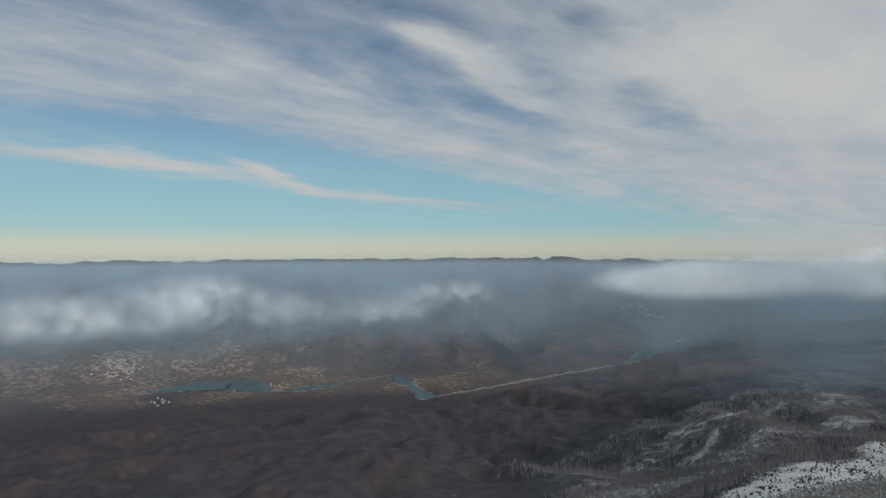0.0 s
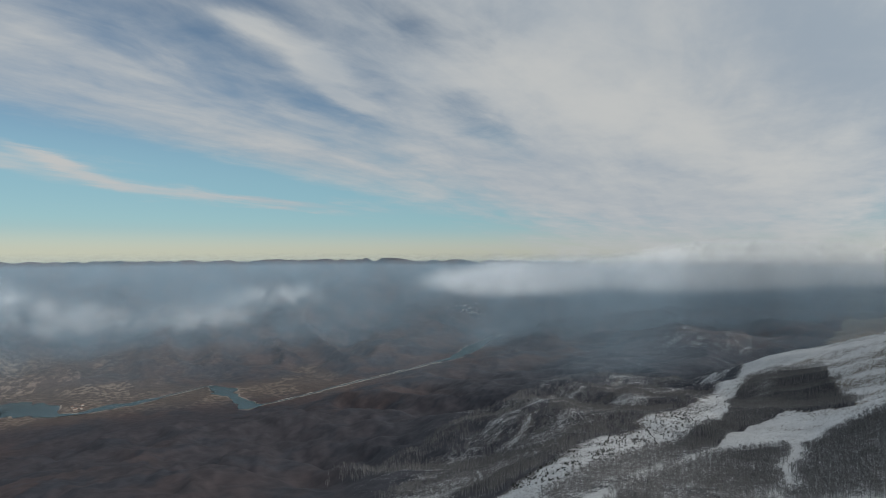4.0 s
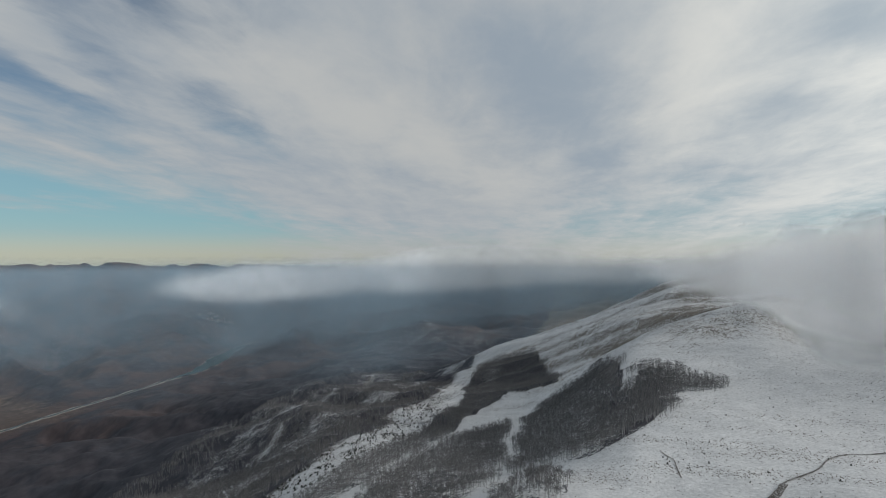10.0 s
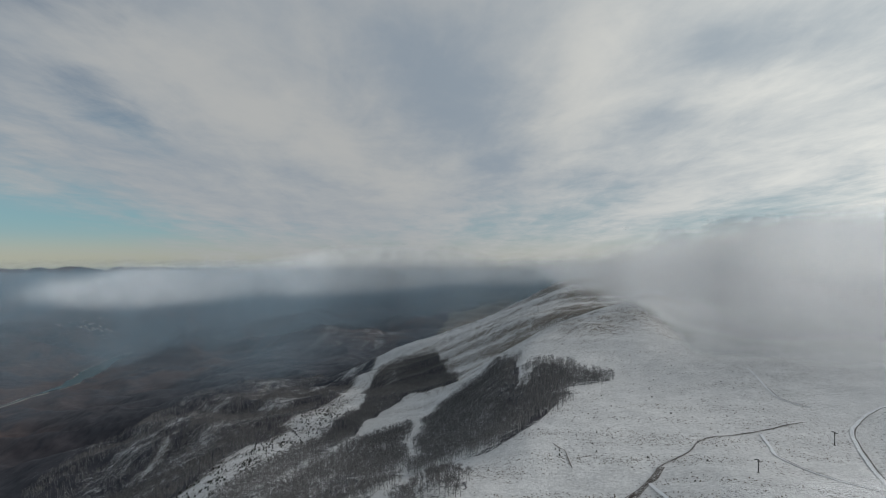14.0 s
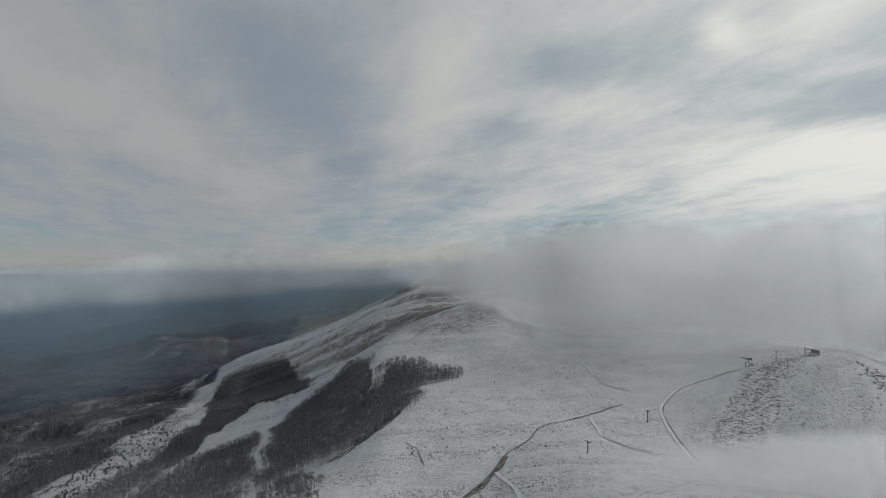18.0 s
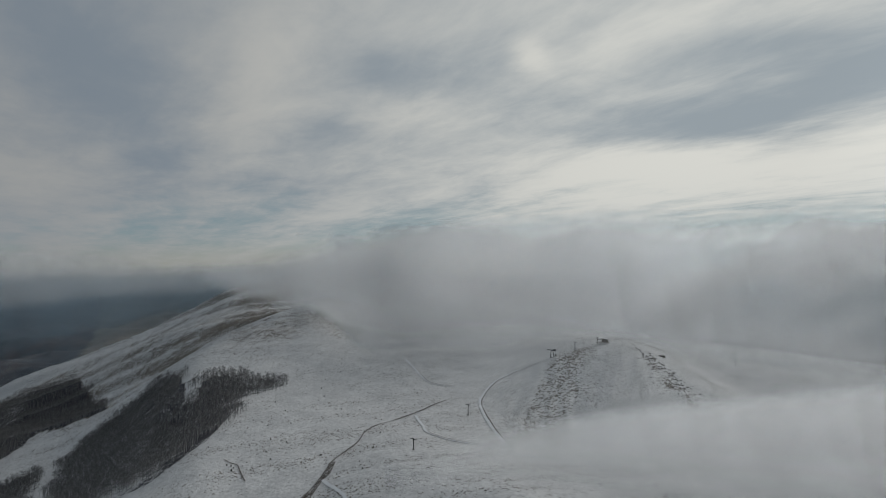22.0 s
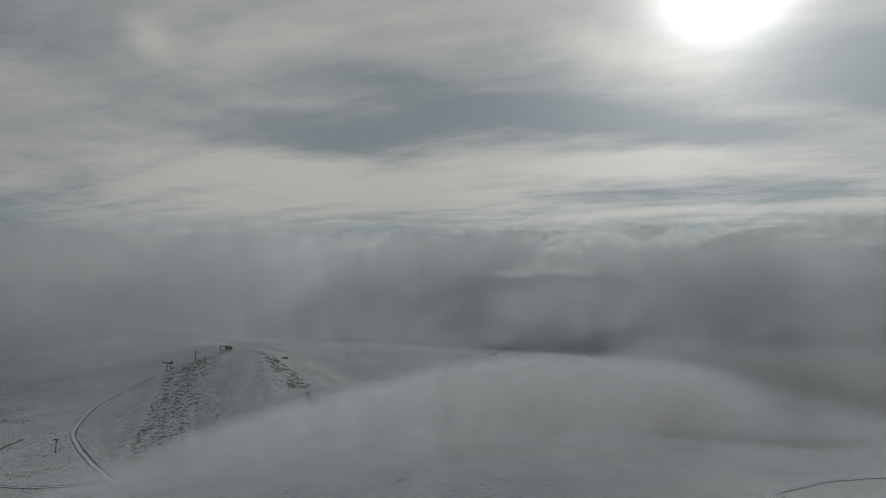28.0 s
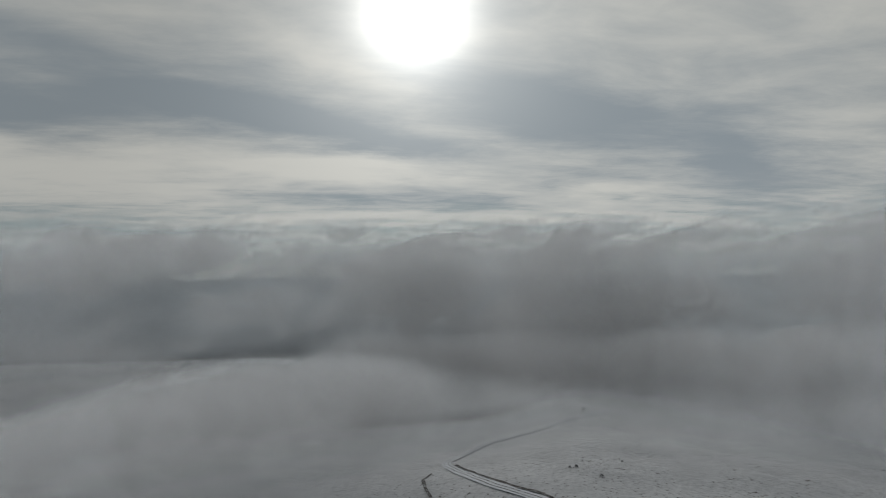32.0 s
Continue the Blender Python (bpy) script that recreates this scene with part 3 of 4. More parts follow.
trail("road", "snow-covered mountain road with ruts", ROAD, 3.4, 0, track_mat, 0.5)
for off in (-1.2, 1.2):
    trail("wheel_rut", "dark wet wheel rut in the snowy road", ROAD, 0.28, off, rut_mat, 0.62, 0.8, 3.0)
trail("track_bank", "dark bare-earth bank beside a snow track", ROAD[:6], 0.9, -5.0, bank_mat, 0.5, 0.8, 2.5)
trail("track_bank", "dark bare-earth bank beside a snow track", [(120, -225), (145, -252), (165, -280), (170, -300)], 0.8, 5.0, bank_mat, 0.4, 0.8, 2.5)


# ---- parts and things ----
def part(name, bm, mat, parent, label=""):
    me = bpy.data.meshes.new(name)
    bm.to_mesh(me)
    bm.free()
    me.materials.append(mat)
    ob = new(name, me)
    ob.parent = parent
    return tagged(ob, label) if label else ob


def thing(name, label, category, at, turn=0.0, group=""):
    ob = new(name)
    ob.matrix_world = pose(*at, 0, 0, turn)
    return tagged(ob, label, category, group)


def box(bm, size, at, turn=(0, 0, 0), bevel=0.0):
    m = pose(*at, *turn) @ Matrix.Diagonal((*size, 1))
    made = bmesh.ops.create_cube(bm, size=1, matrix=m)["verts"]
    if bevel:
        edges = list({e for v in made for e in v.link_edges})
        bmesh.ops.bevel(bm, geom=edges, offset=bevel, segments=1, affect="EDGES")
    return bm


def rod(bm, p, q, r0, r1=None, sides=6):
    p, q = Vector(p), Vector(q)
    axis = q - p
    m = Matrix.Translation((p + q) / 2) @ axis.to_track_quat("Z", "Y").to_matrix().to_4x4()
    bmesh.ops.create_cone(bm, segments=sides, radius1=r0, radius2=r0 if r1 is None else r1, depth=axis.length, cap_ends=True, matrix=m)
    return bm


def plain(name, color, rough=0.6, metal=0.0, vary=0.25):
    mat, net = material(name)
    n = net.noise(net.add("ShaderNodeTexCoord").outputs["Object"], 1.7, 4.0, 0.6)
    dark = tuple(c * (1 - vary) for c in color)
    b = net.add("ShaderNodeBsdfPrincipled")
    net.put(b, "Base Color", net.mix(n, dark, tuple(min(1, c * (1 + vary)) for c in color)))
    net.put(b, "Roughness", rough), net.put(b, "Metallic", metal)
    net.put(net.add("ShaderNodeOutputMaterial"), 0, b.outputs[0])
    return mat


steel_mat = plain("weathered_steel", (0.07, 0.072, 0.075), 0.6, 0.4)
plank_mat = plain("dark_weathered_timber", (0.085, 0.070, 0.058), 0.85)
roof_snow_mat = plain("roof_snow", (0.78, 0.78, 0.78), 0.8, 0, 0.06)
concrete_mat = plain("grey_concrete", (0.32, 0.31, 0.30), 0.9)
glass_mat = plain("dark_window_glass", (0.03, 0.035, 0.04), 0.1)
bark_mat = plain("grey_beech_bark", (0.28, 0.28, 0.28), 0.9, 0, 0.35)
twig_mat = plain("snow_dusted_twigs", (0.130, 0.127, 0.129), 0.9, 0, 0.4)
conifer_mat = plain("dark_juniper_needles", (0.030, 0.034, 0.026), 0.9, 0, 0.4)
stone_mat = plain("dark_lichen_stone", (0.085, 0.078, 0.070), 0.9, 0, 0.45)


def on_ground(x, y, sink=0.0):
    return (x, y, float(height(np.array([x]), np.array([y]))[0]) - sink)


def lift_pylon(at, turn, tall, label):
    t = thing("lift_pylon", label, "ski lift pylon", at, turn, "ski lift pylons")
    part("footing", box(bmesh.new(), (1.5, 1.5, 0.9), (0, 0, 0.15), bevel=0.08), concrete_mat, t)
    part("pole", rod(bmesh.new(), (0, 0, 0.5), (0, 0, tall), 0.34, 0.24, 10), steel_mat, t)
    part("crossarm", box(bmesh.new(), (4.4, 0.34, 0.38), (0, 0, tall - 0.1), bevel=0.05), steel_mat, t)
    for side in (-1, 1):
        bat = part("sheave_battery", box(bmesh.new(), (0.22, 3.0, 0.3), (side * 2.0, 0, tall - 0.45), bevel=0.04), steel_mat, t)
        for k in range(4):
            part("sheave", rod(bmesh.new(), (side * 2.0 - 0.12, -1.2 + 0.8 * k, tall - 0.7), (side * 2.0 + 0.12, -1.2 + 0.8 * k, tall - 0.7), 0.24, None, 10), steel_mat, bat)
        part("brace", rod(bmesh.new(), (side * 1.5, 0, tall - 0.2), (0, 0, tall - 1.6), 0.08), steel_mat, t)
    lad = part("ladder", rod(rod(bmesh.new(), (-0.22, -0.5, 1.2), (-0.22, -0.5, tall), 0.03), (0.22, -0.5, 1.2), (0.22, -0.5, tall), 0.03), steel_mat, t)
    for k in range(12):
        part("rung", rod(bmesh.new(), (-0.22, -0.5, 1.4 + k * tall / 13), (0.22, -0.5, 1.4 + k * tall / 13), 0.025, None, 5), steel_mat, lad)
    return t


lift_pylon(on_ground(418, 65), 35, 8.5, "dark steel T-shaped ski lift pylon on open snow")
lift_pylon(on_ground(543, 31), 40, 10.5, "dark steel T-shaped ski lift pylon beside the track fork")
lift_pylon(on_ground(698, -91), 20, 9.5, "thin grey steel lift pylon on the hill's brow")
lift_pylon(on_ground(837, -332), 25, 10.5, "dark steel T-shaped lift pylon behind the hill, half in fog")
lift_pylon(on_ground(930, -455), 25, 10.0, "dark steel T-shaped lift pylon fading into fog")


def radio_mast(at):
    t = thing("mast", "thin dark lattice mast fading in the fog", "mast", at)
    legs = [(0.7 * math.cos(a), 0.7 * math.sin(a)) for a in (0.3, 2.4, 4.5)]
    for lx, ly in legs:
        part("leg", rod(bmesh.new(), (lx, ly, -0.5), (lx * 0.3, ly * 0.3, 13), 0.12, 0.09, 5), steel_mat, t)
    for k in range(7):
        z0, s0, s1 = k * 1.8, 1 - 0.7 * k * 1.8 / 13, 1 - 0.7 * (k + 1) * 1.8 / 13
        for i in range(3):
            (ax, ay), (bx, by) = legs[i], legs[(i + 1) % 3]
            part("brace", rod(bmesh.new(), (ax * s0, ay * s0, z0), (bx * s1, by * s1, z0 + 1.8), 0.06, None, 4), steel_mat, t)
    part("aerial", rod(bmesh.new(), (0, 0, 12.5), (0, 0, 16), 0.06, 0.03), steel_mat, t)


radio_mast(on_ground(1040, -356))


def top_station(at, turn):
    t = thing("lift_station", "dark timber lift top station with a slanting snowy roof on stilts", "lift station", at, turn)
    part("platform", box(bmesh.new(), (15, 7, 0.5), (0, 0, 1.4), bevel=0.06), concrete_mat, t)
    for sx in (-6.5, -2.2, 2.2, 6.5):
        for sy in (-2.8, 2.8):
            part("stilt", box(bmesh.new(), (0.45, 0.45, 2.4), (sx, sy, 0.1), bevel=0.04), plank_mat, t)
    hut = part("cabin", box(bmesh.new(), (7.5, 5, 3.6), (-2.6, 0, 3.4), bevel=0.06), plank_mat, t)
    for k in (-1, 0, 1):
        part("window", box(bmesh.new(), (1.3, 0.12, 1.2), (-2.6 + 2.2 * k, -2.52, 3.7), bevel=0.03), glass_mat, hut)
    part("door", box(bmesh.new(), (0.12, 1.0, 2.1), (1.2, 0.6, 2.7), bevel=0.02), plank_mat, hut)
    part("roof", box(bmesh.new(), (13.5, 6.8, 0.35), (0.6, 0, 6.2), (0, -10, 0), 0.05), plank_mat, t, "slanting dark timber roof")
    part("snow_cover", box(bmesh.new(), (13.2, 6.5, 0.25), (0.55, 0, 6.5), (0, -10, 0), 0.08), roof_snow_mat, t, "thin snow on the roof")
    for sy in (-2.6, 2.6):
        part("post", box(bmesh.new(), (0.4, 0.4, 5.6), (6.4, sy, 4.2), bevel=0.04), plank_mat, t)
    part("bull_wheel", rod(bmesh.new(), (4.2, 0, 4.3), (4.2, 0, 4.7), 2.1, None, 20), steel_mat, t)


top_station(on_ground(697, -124, -0.6), 75)


def end_terminal(at, turn):
    t = thing("lift_terminal", "dark steel lift terminal with a slanting arm on the hill", "lift terminal", at, turn)
    part("footing", box(bmesh.new(), (4, 4, 1.0), (0, 0, 0.2), bevel=0.1), concrete_mat, t)
    for sx, sy in ((-1.6, -1.2), (1.6, -1.2), (-1.6, 1.2), (1.6, 1.2)):
        part("leg", rod(bmesh.new(), (sx * 1.4, sy * 1.4, 0.4), (sx * 0.4, sy * 0.4, 9), 0.3, 0.22), steel_mat, t)
    part("arm", box(bmesh.new(), (11, 0.9, 1.0), (1.2, 0, 8.8), (0, -12, 0), 0.08), steel_mat, t)
    part("wheel", rod(bmesh.new(), (4.2, 0, 9.0), (4.2, 0, 9.4), 2.2, None, 18), steel_mat, t)
    part("motor_house", box(bmesh.new(), (3.4, 2.4, 2.2), (-2.8, 0, 9.0), bevel=0.1), steel_mat, t)
    part("counterweight", box(bmesh.new(), (1.8, 1.6, 2.6), (-4.2, 0, 3.2), bevel=0.1), concrete_mat, t)
    part("tie", rod(bmesh.new(), (-4.2, 0, 4.4), (-3.8, 0, 8.2), 0.09), steel_mat, t)


end_terminal(on_ground(692, -63), 78)


def shed(at, turn):
    t = thing("shed", "small low dark shed with a snowy roof on the hill", "shed", at, turn)
    part("wall", box(bmesh.new(), (7, 3.2, 2.2), (0, 0, 0.9), bevel=0.05), plank_mat, t)
    part("roof", box(bmesh.new(), (8, 4.2, 0.3), (0, 0, 2.2), (8, 0, 0), 0.05), roof_snow_mat, t)
    part("door", box(bmesh.new(), (1.0, 0.1, 1.9), (1.5, -1.62, 0.9), bevel=0.02), steel_mat, t)


shed(on_ground(672, -186), 70)

# ---- stones on the hill ----
rng = random.Random(3)


def stone_mesh(seed):
    bm = bmesh.new()
    bmesh.ops.create_icosphere(bm, subdivisions=1, radius=1)
    local = random.Random(seed)
    for v in bm.verts:
        v.co *= 0.7 + 0.5 * local.random()
        v.co.z *= 0.65
    me = bpy.data.meshes.new("stone")
    bm.to_mesh(me)
    bm.free()
    me.materials.append(stone_mat)
    return me


STONES = [stone_mesh(k) for k in range(6)]
outcrop = thing("rock_outcrop", "dark broken stones along a rib of the snowy hill", "rocks", on_ground(625, -165))
for k in range(130):
    f = rng.random()
    x, y = 672 - 95 * f + rng.gauss(0, 5), -158 - 24 * f + rng.gauss(0, 5 + 5 * f)
    st = new("stone", rng.choice(STONES))
    st.parent = outcrop
    gx_, gy_, gz_ = on_ground(x, y, 0.1)
    size = rng.uniform(0.5, 1.7)
    st.matrix_basis = outcrop.matrix_world.inverted() @ pose(gx_, gy_, gz_, rng.uniform(-20, 20), rng.uniform(-20, 20), rng.uniform(0, 360)) @ Matrix.Scale(size, 4)

# ---- trees ----
def limb_lines(seed, tall):
    """The trunk and limbs of a bare beech: start, end, two radii."""
    w = random.Random(seed)
    lean = Vector((w.uniform(-0.05, 0.05), w.uniform(-0.05, 0.05), 1)) * tall
    trunk = [(Vector((0, 0, -0.6)), lean * 0.45, 0.22, 0.16), (lean * 0.45, lean * 0.95, 0.16, 0.04)]
    limbs = []
    for k in range(11):
        f = w.uniform(0.28, 0.85)
        a, up = w.uniform(0, 6.28), w.uniform(0.5, 1.1)
        reach = tall * (0.36 - 0.22 * f) * w.uniform(0.8, 1.25)
        p = lean * f
        limbs.append((p, p + Vector((math.cos(a), math.sin(a), up)) * reach, 0.07, 0.02))
    return trunk, limbs


def trunk_bm(trunk, limbs, sides):
    bm = bmesh.new()
    for p, q, a, b in trunk:
        rod(bm, p, q, a, b, sides)
    for p, q, a, b in limbs:
        rod(bm, p, q, a, b, 3)
    return bm


def twig_arrays(trunk, limbs, seed, per, wide):
    """Sprays of thin twigs at the ends of the limbs: slim blades, each two triangles."""
    w = random.Random(seed + 50)
    v, f = [], []
    for p, q, _, _ in limbs + [trunk[1]] * 2:
        for _ in range(per):
            s = p.lerp(q, w.uniform(0.35, 1.0))
            d = Vector((w.gauss(0, 1), w.gauss(0, 1), w.uniform(0.2, 1.6))).normalized() * w.uniform(0.9, 2.0)
            n = d.cross(Vector((w.gauss(0, 1), w.gauss(0, 1), w.gauss(0, 1)))).normalized() * wide
            k = len(v)
            v += [s - n, s + n, s + d + n * 0.5, s + d - n * 0.5]
            f.append((k, k + 1, k + 2, k + 3))
    return [tuple(c) for c in v], f


def beech_meshes(seed):
    tall = 10.5 + (seed % 4) * 0.9
    trunk, limbs = limb_lines(seed, tall)
    bm = trunk_bm(trunk, limbs, 6)
    tr = bpy.data.meshes.new("trunk")
    bm.to_mesh(tr)
    bm.free()
    tr.materials.append(bark_mat)
    cr = mesh_from("crown", *twig_arrays(trunk, limbs, seed, 9, 0.075), twig_mat, smooth=False)
    return tr, cr


BEECHES = []
for seed in range(6):
    tr, cr = beech_meshes(seed)
    root = tagged(new("beech_tree"), "bare grey beech tree with thin snow-dusted twigs", "tree", "beech trees of the slope wood")
    for nm, me in (("trunk", tr), ("crown", cr)):
        o = new(nm, me)
        o.parent = root
    BEECHES.append(root)


def scatter(ring, gap, seed):
    """Even, jittered places inside a ring on the plan."""
    w = np.random.RandomState(seed)
    p = np.array(ring)
    lo, hi = p.min(0) - 6, p.max(0) + 6
    gx_, gy_ = np.meshgrid(np.arange(lo[0], hi[0], gap), np.arange(lo[1], hi[1], gap))
    gx_, gy_ = gx_ + w.uniform(-0.5, 0.5, gx_.shape) * gap, gy_ + w.uniform(-0.5, 0.5, gx_.shape) * gap
    x, y = gx_.ravel(), gy_.ravel()
    jx, jy = x + wave(x / 24, y / 24) * 14 + wave(x / 9, y / 9) * 5, y + wave(x / 24 + 40, y / 24) * 14 + wave(x / 9 + 70, y / 9) * 5
    keep = inside(jx, jy, ring)
    return x[keep], y[keep]


wood_x, wood_y = [], []
for k, (ring, gap) in enumerate(((WOOD_MAIN, 3.7), (WOOD_LOW, 4.2), (WOOD_NEAR, 4.4), (WOOD_UPPER, 3.9), (WOOD_BELT, 4.4))):
    x, y = scatter(ring, gap, k)
    wood_x.append(x), wood_y.append(y)
wood_x, wood_y = np.concatenate(wood_x), np.concatenate(wood_y)
# clearings, and thinner wood low down
hole = (np.hypot(wood_x - 600, wood_y - 372) < 16) | (np.hypot(wood_x - 560, wood_y - 330) < 11) | (np.hypot(wood_x - 655, wood_y - 430) < 13)
sparse = (fractal(wood_x, wood_y, 60, 3) > 0.15) & (wood_x + 0.6 * wood_y < 640) & (np.arange(len(wood_x)) % 3 > 0)
wood_x, wood_y = wood_x[~hole & ~sparse], wood_y[~hole & ~sparse]
# the wooded belt past the stony snow field
w = np.random.RandomState(21)
bs, bq = w.uniform(560, 1500, 5200), w.uniform(395, 620, 5200)
bx, by = 0.85 * bs - 0.53 * bq, 0.53 * bs + 0.85 * bq
_, shade, _, _ = ground_cover(bx, by, height(bx, by))
bx, by = bx[shade > 0.6], by[shade > 0.6]
near = np.argsort(np.hypot(wood_x, wood_y))
solo, rest = near[:300], near[300:]
pick = random.Random(5)
zs = height(wood_x, wood_y)
for n, k in enumerate(solo):
    m = pose(wood_x[k], wood_y[k], zs[k], 0, 0, pick.uniform(0, 360)) @ Matrix.Scale(pick.uniform(0.7, 1.08), 4)
    if n < 6:
        BEECHES[n].matrix_world = m
    else:
        b = BEECHES[n % 6]
        c = copy_thing(b, Matrix())
        c.matrix_basis = m


def forest(name, label, xs, ys, seed, per, wide, boughs):
    """Many trees joined: six shapes, turned and scaled."""
    w = np.random.RandomState(seed)
    shapes = []
    for k in range(6):
        trunk, limbs = limb_lines(k + 20, 11.0)
        bm = bmesh.new()
        rod(bm, trunk[0][0], trunk[1][1], 0.24, 0.05, 3)
        for p, q, a, b in limbs[:boughs]:
            rod(bm, p, q, 0.09, 0.03, 3)
        bm.verts.index_update()
        bv = [tuple(v.co) for v in bm.verts]
        bf = [tuple(v.index for v in f_.verts) for f_ in bm.faces]
        bf = [t for f_ in bf for t in ((f_,) if len(f_) == 4 else ((f_[0], f_[1], f_[2], f_[2]),))]
        bm.free()
        tv, tf = twig_arrays(trunk, limbs, k, per, wide)
        shapes.append((np.array(bv), bf, np.array(tv), np.array(tf)))
    zz = height(xs, ys)
    tvs, tfs, wvs, wfs, nt, nw = [], [], [], [], 0, 0
    for x, y, z in zip(xs, ys, zz):
        bv, bf, tv, tf = shapes[w.randint(6)]
        a, sc = w.uniform(0, 6.28), w.uniform(0.65, 1.1) 
        rot = np.array([[math.cos(a), -math.sin(a), 0], [math.sin(a), math.cos(a), 0], [0, 0, 1]]) * sc
        tvs.append(bv @ rot.T + (x, y, z)), wvs.append(tv @ rot.T + (x, y, z))
        tfs.append([tuple(i + nt for i in dict.fromkeys(f_)) for f_ in bf]), wfs.append(tf + nw)
        nt, nw = nt + len(bv), nw + len(tv)
    root = tagged(new(name), label, "woodland", kind="stuff")
    for nm, vs, fs, mat in (("trunks", np.concatenate(tvs), [t for f_ in tfs for t in f_], bark_mat), ("crowns", np.concatenate(wvs), np.concatenate(wfs), twig_mat)):
        o = tagged(new(nm, mesh_from(nm, vs, fs, mat, smooth=False)), kind="stuff")
        o.parent = root


forest("beech_wood", "dense bare beech wood on the snowy flank", wood_x[rest], wood_y[rest], 4, 2, 0.13, 2)
forest("far_wood", "dark bare woodland belt lower on the flank", bx, by, 6, 2, 0.30, 0)
bs, bq = w.uniform(720, 2000, 6500), w.uniform(620, 980, 6500)
fx, fy = 0.85 * bs - 0.53 * bq, 0.53 * bs + 0.85 * bq
_, shade, _, _ = ground_cover(fx, fy, height(fx, fy))
keep = (shade > 0.6) & (fractal(fx, fy, 60, 3) > -0.25)
forest("far_wood", "thin dark woodland far down the flank", fx[keep], fy[keep], 8, 1, 0.42, 0)


# ---- junipers and bushes ----
def bush_mesh(seed, mat, tall, slim):
    w = random.Random(seed)
    v, f = [], []
    for _ in range(90):
        a, h = w.uniform(0, 6.28), w.random() ** 0.8
        r0 = slim * (1 - h) * w.uniform(0.3, 1.0)
        c = Vector((math.cos(a) * r0, math.sin(a) * r0, h * tall))
        d = Vector((math.cos(a), math.sin(a), w.uniform(0.1, 1.0))).normalized() * 0.32 * tall
        n = d.cross(Vector((w.gauss(0, 1), w.gauss(0, 1), w.gauss(0, 1)))).normalized() * 0.09 * tall
        k = len(v)
        v += [tuple(c - n), tuple(c + n), tuple(c + d)]
        f.append((k, k + 1, k + 2))
    return mesh_from("bush", v, f, mat, smooth=False)


BUSHES = [bush_mesh(k, conifer_mat, 1.9, 0.8) for k in range(3)]
SHRUBS = [bush_mesh(k + 9, twig_mat, 1.8, 1.6) for k in range(3)]
w = random.Random(12)


def plant(name, label, group, meshes, places, lo, hi):
    for x, y in places:
        o = tagged(new(name, w.choice(meshes)), label, "shrub", group)
        o.matrix_world = pose(*on_ground(x, y, 0.15), 0, 0, w.uniform(0, 360)) @ Matrix.Scale(w.uniform(lo, hi), 4)


stony = []
for _ in range(290):
    s, q = 560 + 560 * w.random() ** 1.3, w.uniform(300, 392)
    stony.append((0.85 * s - 0.53 * q, 0.53 * s + 0.85 * q))
plant("juniper", "small dark green juniper in the stony snow", "junipers on the stony snow field", BUSHES, stony, 0.8, 1.9)
strew = [(w.uniform(380, 760), w.uniform(90, 255)) for _ in range(70)] + [(w.gauss(700, 40), w.gauss(420, 22)) for _ in range(14)]
strew += [(w.gauss(735, 60), w.gauss(640, 25)) for _ in range(14)] + [(w.gauss(400, 12), w.gauss(190, 10)) for _ in range(8)]
plant("juniper", "small dark juniper standing in open snow", "junipers on the open slope", BUSHES, strew, 0.35, 0.85)
edge = [(0.85 * s - 0.53 * q, 0.53 * s + 0.85 * q) for s, q in ((w.uniform(820, 1400), w.uniform(310, 385)) for _ in range(40))]
plant("bare_bush", "round bare grey-brown bush in the snow", "bushes on the snow field", SHRUBS, edge, 1.2, 2.6)
road_side = [(132 + k * 2.2 + w.uniform(-2, 2), -486 - k * 6) for k in range(6)] + [(w.uniform(60, 110), w.uniform(-330, -280)) for _ in range(5)]
plant("bare_bush", "small dark bush beside the snowy road", "bushes by the road", SHRUBS, road_side, 0.5, 1.1)

# ---- grass tufts and stones that show through the thin snow ----
def tuft_field(name, label, xs, ys, lo, hi, mat, seed):
    """Low ragged clumps, each a leaning five-sided cap, joined into one mesh."""
    w = np.random.RandomState(seed)
    n, k = len(xs), 5
    size, a0 = w.uniform(lo, hi, n) * w.uniform(0.6, 1.0, n), w.uniform(0, 6.28, n)
    ang = a0[:, None] + np.arange(k) * 2 * np.pi / k
    rad = size[:, None] * w.uniform(0.55, 1.15, (n, k))
    rx_, ry_ = xs[:, None] + np.cos(ang) * rad, ys[:, None] + np.sin(ang) * rad
    ring = np.stack([rx_, ry_, height(rx_, ry_) - 0.1], -1)
    tip = np.stack([xs + size * w.uniform(-0.3, 0.3, n), ys + size * w.uniform(-0.3, 0.3, n), height(xs, ys) + size * w.uniform(0.35, 0.8, n)], -1)
    v = np.concatenate([ring, tip[:, None]], 1).reshape(-1, 3)
    i = np.arange(n)[:, None] * (k + 1)
    j = np.arange(k)
    f = np.stack([i + j, i + (j + 1) % k, np.broadcast_to(i + k, (n, k))], -1).reshape(-1, 3)
    tagged(new(name, mesh_from(name, v, f, mat, smooth=False)), label, "grass", kind="stuff")


